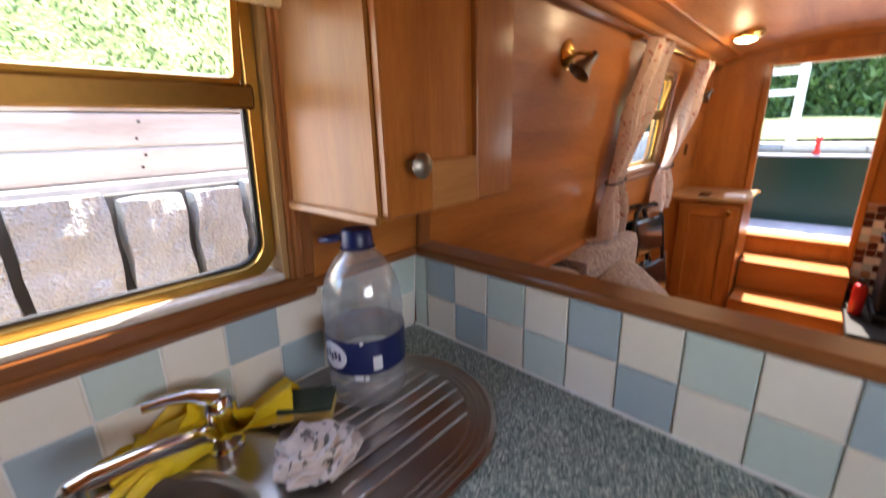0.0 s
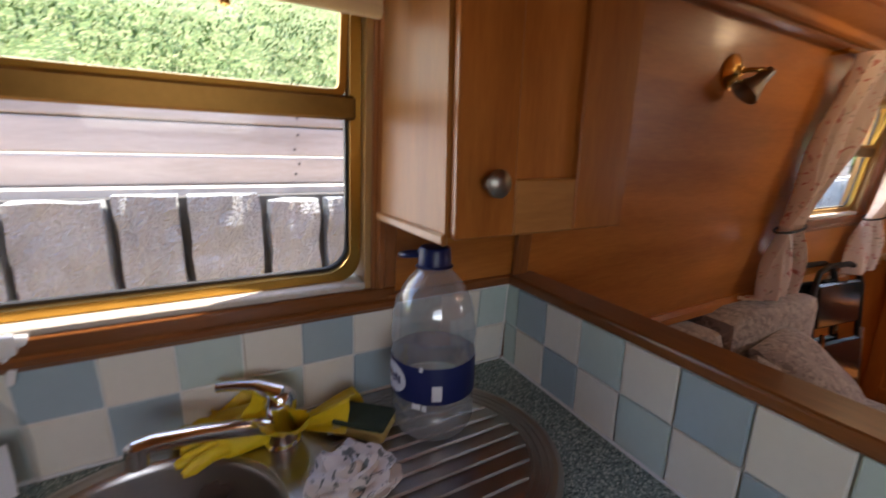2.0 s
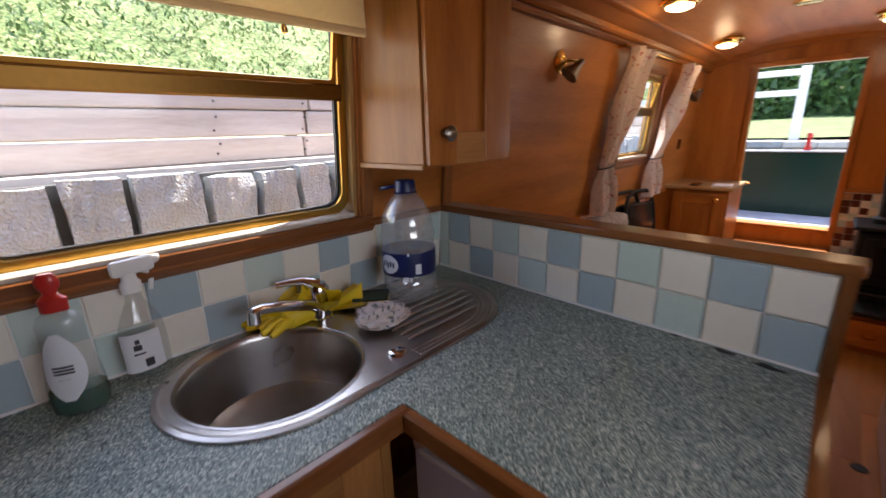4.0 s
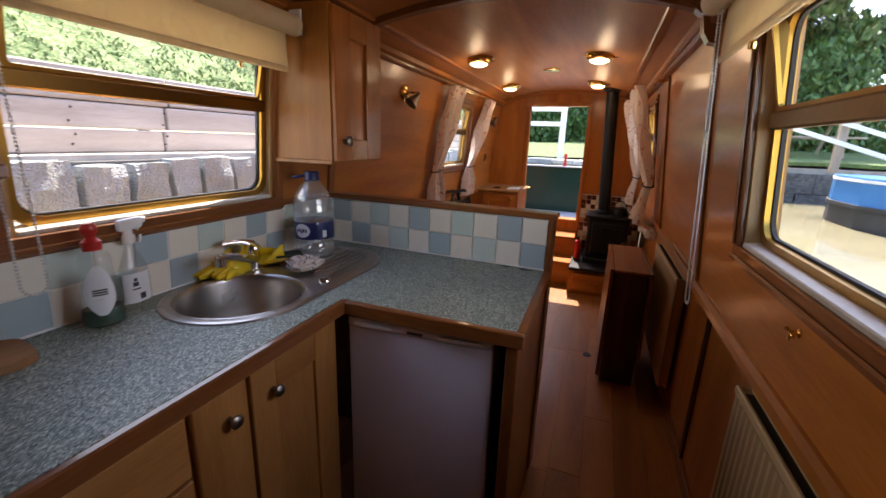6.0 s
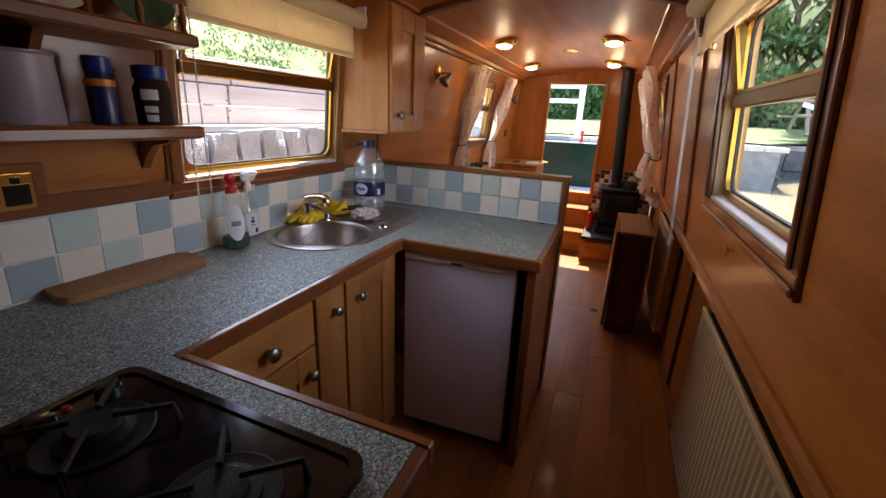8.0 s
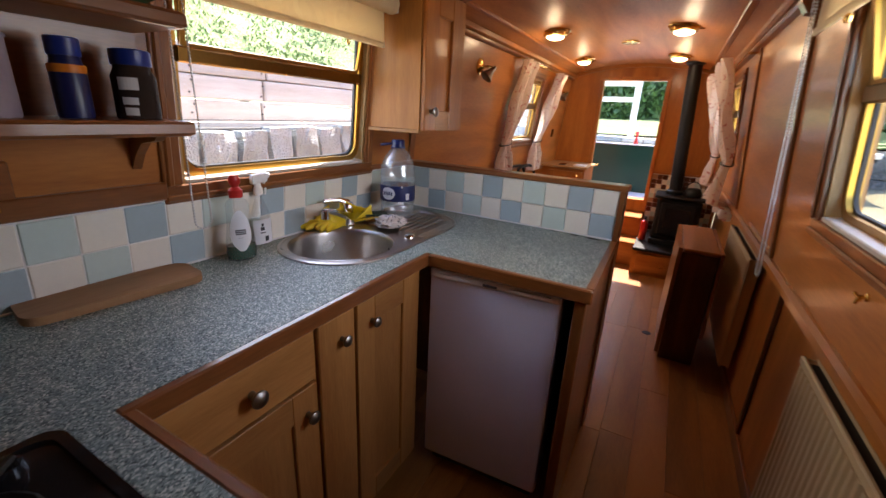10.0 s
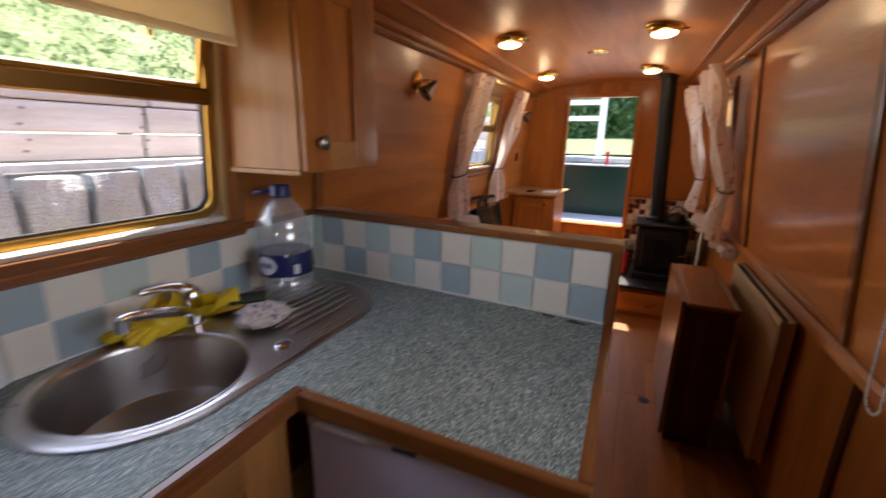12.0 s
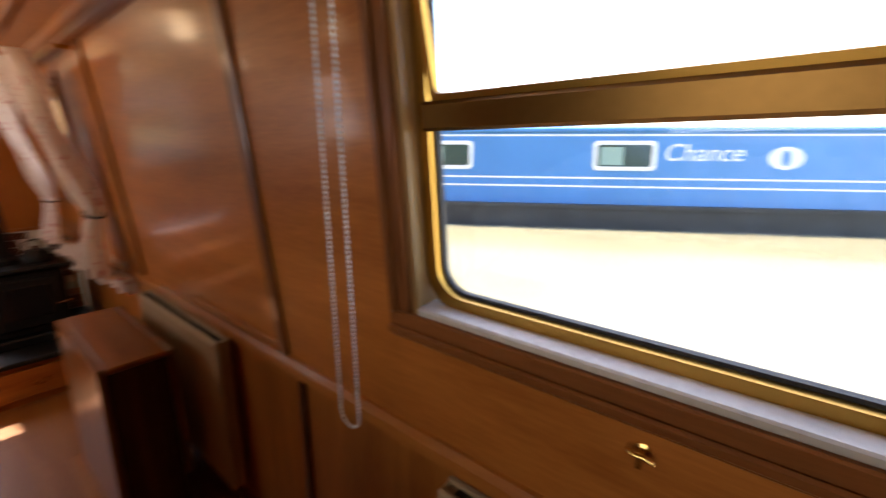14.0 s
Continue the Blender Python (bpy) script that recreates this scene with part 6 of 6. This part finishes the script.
while x < 2.9:
    w = random.uniform(0.3, 0.5)
    part("stone", box(x, x + w - 0.015, 6.93, 7.3 + random.uniform(0, 0.05), 1.10, 1.185 + random.uniform(-0.01, 0.015), 0.012), STONE if random.random() < 0.4 else KERB, edge)
    x += w
fence = thing("white_fence", (0, 8, 1.2), "white-painted timber post and rail fence", "fence")
for x in (-3.1, -1.7, -0.33, 4.12):
    part("post", box(x - 0.055, x + 0.055, 7.95, 8.06, 1.14, 2.20, 0.008), WHITEPAINT if x < 4 else TIMBER, fence)
for z in (2.08, 1.80):
    part("rail", box(-3.2, -0.28, 7.91, 7.95, z, z + 0.085, 0.006), WHITEPAINT, fence)
for z in (1.62, 1.93):
    part("rail", box(-0.02, 2.6, -0.02, 0.02, 0.0, 0.07, 0.005), WHITEPAINT, fence, m=Matrix.Translation((3.3, 7.93, z + 0.22)) @ Matrix.Rotation(radians(18), 4, "Y"))
bench = thing("picnic_bench", (4.6, 11.0, 1.38), "brown timber picnic bench on the grass", "bench")
part("tabletop", box(4.0, 5.5, 10.7, 11.3, 2.07, 2.12, 0.005), TIMBER, bench)
for y in (10.3, 11.55):
    part("seat", box(4.0, 5.5, y, y + 0.22, 1.76, 1.80, 0.005), TIMBER, bench)
for x in (4.25, 5.2):
    for s in (-1, 1):
        part("leg", tube([(x, 11.0 + s * 0.62, 1.36), (x, 11.0 + s * 0.2, 2.08)], 0.04, 6), TIMBER, bench)

# moored blue narrowboat, lying aslant
BOAT = Matrix(((0.5, 0.866, 0, 4.915), (-0.866, 0.5, 0, 3.29), (0, 0, 1, 0), (0, 0, 0, 1)))
nb_ = thing("moored_narrowboat", (6.5, 3.0, WATER_Z), "blue narrowboat with white lines and a black hull", "boat")


def plan(w0, s0):
    """Outline of the hull: pointed bow, parallel sides."""
    near = [(-3.95 + s0, 1.02), (-3.6 + s0, 0.62 + w0), (-3.0 + s0, 0.27 + w0), (-2.2, 0.06 + w0), (-1.4, w0)]
    far = [(s, 2.04 - w) for s, w in near[:0:-1]]
    return near + [(13.0, w0), (13.0, 2.04 - w0)] + far


part("hull", prism(plan(0.0, 0.0), 0.2, 0.80, "z"), HULL, nb_, "black hull", m=BOAT)
part("gunwale", prism(plan(-0.02, -0.03), 0.76, 0.81, "z"), HULL, nb_, m=BOAT)
part("bow_flare", prism([p for p in plan(0.0, 0.0) if p[0] < -1.0] [:5] + [(-1.0, 0.0), (-1.0, 2.04)] + [p for p in plan(0.0, 0.0) if p[0] < -1.0][5:], 0.81, 1.16, "z"), BLUE, nb_, "blue bow panel", m=BOAT)
part("bow_line", prism([(s, w) for s, w in plan(-0.012, -0.012) if s < -1.3][:5] + [(-1.3, 0.3), (-1.3, 1.7)] + [(s, w) for s, w in plan(-0.012, -0.012) if s < -1.3][5:], 1.10, 1.135, "z"), WHITEPAINT, nb_, "white line", m=BOAT)
part("cabin", prism([(0.10, 0.81), (0.19, 1.77), (0.6, 1.84), (1.44, 1.84), (1.85, 1.77), (1.94, 0.81)], -1.0, 12.2, "x"), BLUE, nb_, "blue cabin sides", m=BOAT)


def on_boat(s, z, up=0.0):
    """A pose on the near cabin side: u along it, v up it, n off it."""
    k = 0.10 + (z - 0.81) * 0.0952
    return BOAT @ Matrix.Translation((s, k, z)) @ Matrix.Rotation(radians(90 - 5.44), 4, "X")


for z, h in ((1.03, 0.022), (1.14, 0.022), (1.69, 0.022)):
    part("coach_line", box(-0.95, 12.1, 0, h, 0.0, 0.004), WHITEPAINT, nb_, "white coach line", m=on_boat(0, z))
part("handrail", box(-0.9, 12.1, 0.0, 0.05, -0.02, 0.03, 0.01), BLUE, nb_, m=on_boat(0, 1.74))
for s0 in (-0.70, 1.66, 6.0, 9.0):
    wn = part("window", ring(rounded(0, 0.78, 0, 0.38, 0.06), rounded(0.05, 0.73, 0.05, 0.33, 0.04), 0.0, 0.02), WHITEPAINT, nb_, "pale aluminium window frame", m=on_boat(s0, 1.25))
    part("pane", prism(rounded(0.045, 0.735, 0.045, 0.335, 0.04), 0.002, 0.008, "z"), plain("dark_window_glass", (0.03, 0.05, 0.05), 0.06), wn, m=on_boat(s0, 1.25))
    part("curtain", box(0.09, 0.38, 0.07, 0.3, 0.0085, 0.0095), plain("pale_green_curtain", (0.25, 0.35, 0.30), 0.9), wn, m=on_boat(s0, 1.25))
txt = bpy.data.curves.new("boat_name", "FONT")
txt.body = "Chance"
txt.size, txt.extrude, txt.shear = 0.31, 0.002, 0.25
tx = new("boat_name", txt)
tx.data.materials.append(WHITEPAINT)
tx.parent = nb_
tx.matrix_parent_inverse = PLACE[nb_.name].inverted()
tx.matrix_basis = on_boat(2.52, 1.38) @ Matrix.Translation((0, 0, 0.004))
dv = part("roundel", ring([(0.20 * math.cos(2 * math.pi * i / 28), 0.14 * math.sin(2 * math.pi * i / 28)) for i in range(28)], [(0.06 * math.cos(2 * math.pi * i / 28), 0.10 * math.sin(2 * math.pi * i / 28)) for i in range(28)], 0.0, 0.005), WHITEPAINT, nb_, "white painted roundel", m=on_boat(3.95, 1.42))

# trees beyond the canal


def tree(at, height, spread, leaves, label):
    t = thing("tree", at, label, "tree", "trees on the bank")
    base = Vector(at)
    pts = [base + Vector((0.15 * math.sin(i * 1.3), 0.12 * math.cos(i * 1.7), height * 0.7 * i / 5)) for i in range(6)]
    bm = tube(pts, [0.22, 0.19, 0.16, 0.12, 0.08, 0.04], 10)
    tips = []
    for i in range(11):
        a = i * 2.4
        st = pts[2 + i % 4]
        end = st + Vector((math.cos(a) * spread * random.uniform(0.5, 0.9), math.sin(a) * spread * random.uniform(0.5, 0.9), height * random.uniform(0.05, 0.3)))
        tube([st, st.lerp(end, 0.5) + Vector((0, 0, 0.2)), end], [0.07, 0.045, 0.015], 6, bm=bm)
        tips += [end, st.lerp(end, 0.6)]
    part("trunk", bm, BARK, t)
    spots = [(tuple(p), (spread * 0.38, spread * 0.38, spread * 0.3)) for p in tips + [pts[-1] + Vector((0, 0, 0.5))]]
    crown = tufts("crown", leaves, in_bushes(spots), "leafy crown", (0.12, 0.3))
    del crown["category"], crown["kind"]
    crown.parent = t
    crown.matrix_parent_inverse = PLACE[t.name].inverted()
    return t


tree((5.0, 15.5, 1.2), 6.5, 2.6, 14000, "leafy deciduous tree on the far bank")
tree((9.2, 16.5, 1.2), 7.5, 3.0, 14000, "leafy deciduous tree on the far bank")
tree((1.8, 18.0, 1.2), 6.5, 2.6, 9000, "leafy deciduous tree on the far bank")
HEDGE2 = [((2.0 + 1.6 * i, 13.6 + 0.5 * math.sin(i * 2.1), 1.2), (1.4, 1.0, 1.5)) for i in range(9)]
tufts("hedge", 16000, in_bushes(HEDGE2), "low green hedge behind the lawn", (0.10, 0.22))

# ---- tiles and boards ----
TOP = "bcscbcscbc"
LOW = "cbcscbcscb"
GLAZE = {"b": BLUE_TILE, "c": CREAM_TILE, "s": SAGE_TILE}
tile_mesh = {}


def tile_data(w, h, mat):
    key = (round(w, 3), round(h, 3), mat.name)
    if key not in tile_mesh:
        bm = box(0, w, 0, h, 0, 0.006, 0.0022)
        bmesh.ops.recalc_face_normals(bm, faces=bm.faces)
        d_ = bpy.data.meshes.new("tile")
        bm.to_mesh(d_)
        bm.free()
        d_.materials.append(mat)
        tile_mesh[key] = d_
    return tile_mesh[key]


def tile(parent, m, w, h, mat, name="tile"):
    ob = new(name, tile_data(w, h, mat))
    ob.parent = parent
    ob.matrix_basis = PLACE[parent.name].inverted() @ m
    return ob


P_ = 0.103
face = PM @ Matrix.Rotation(radians(90), 4, "X")
for row, text in ((1, TOP), (0, LOW)):
    z = WT + 0.001 + row * P_
    tile(backsplash_pen, face @ Matrix.Translation((-0.047, z, -0.002 + 0.0)), 0.045, P_ - 0.003, SAGE_TILE)
    for k, c in enumerate(text):
        jig = Matrix.Translation((0.0015 + P_ * k, z, -0.002 + random.uniform(-0.0006, 0.0006))) @ Matrix.Rotation(random.uniform(-0.006, 0.006), 4, "Y")
        tile(backsplash_pen, face @ jig, P_ - 0.003, P_ - 0.003, GLAZE[c])
TOPW = "scscbcscbcscbcscbcscbc"
LOWW = "cscbcscbcscbcscbcscbcs"
side_face = on_wall(-1, 0, WT + 0.001, 0.0005)
for row, text in ((1, TOPW), (0, LOWW)):
    z = row * P_
    for k, c in enumerate(text):
        y1 = 0.854 - P_ * k
        w = P_ - 0.003 - (0.02 if k == 0 else 0)
        jig = Matrix.Translation((y1 - P_ + 0.0015, z, random.uniform(-0.0006, 0.0006))) @ Matrix.Rotation(random.uniform(-0.006, 0.006), 4, "Y")
        if y1 - P_ > -1.36:
            tile(backsplash, side_face @ jig, w, P_ - 0.003, GLAZE[c])
BROWN_TILE = plain("brown_glazed_tile", (0.10, 0.035, 0.02), 0.25)
TAN_TILE = plain("tan_glazed_tile", (0.42, 0.25, 0.15), 0.25)
bowface = Matrix(((1, 0, 0, 0.307), (0, 0, -1, BOW - 0.0055), (0, 1, 0, 0.28), (0, 0, 0, 1)))
for i in range(12):
    for j in range(12):
        tile(hearth_tiles, bowface @ Matrix.Translation((i * 0.052, j * 0.052, 0)), 0.049, 0.049, (BROWN_TILE, CREAM_TILE, TAN_TILE, BROWN_TILE, SAGE_TILE)[(i * 3 + j * 2 + (i // 2) * (j // 2)) % 5])
# floor boards, bevelled, staggered
random.seed(3)
board_mesh = {}
for i in range(13):
    x0 = MID - 0.935 + 0.144 * i
    y = AFT - random.uniform(0, 1.0)
    while y < BOW:
        ln = 1.22
        a, b = max(y, AFT), min(y + ln, BOW)
        if b - a > 0.05:
            w = min(0.1435, MID + 0.935 - x0)
            bm = box(0, w, 0, b - a - 0.001, -0.012, 0.0, 0.0012)
            ob = part("floor_board", bm, FLOOR, None)
            ob.parent = floor
            ob.location = (x0, a, 0)
        y += ln
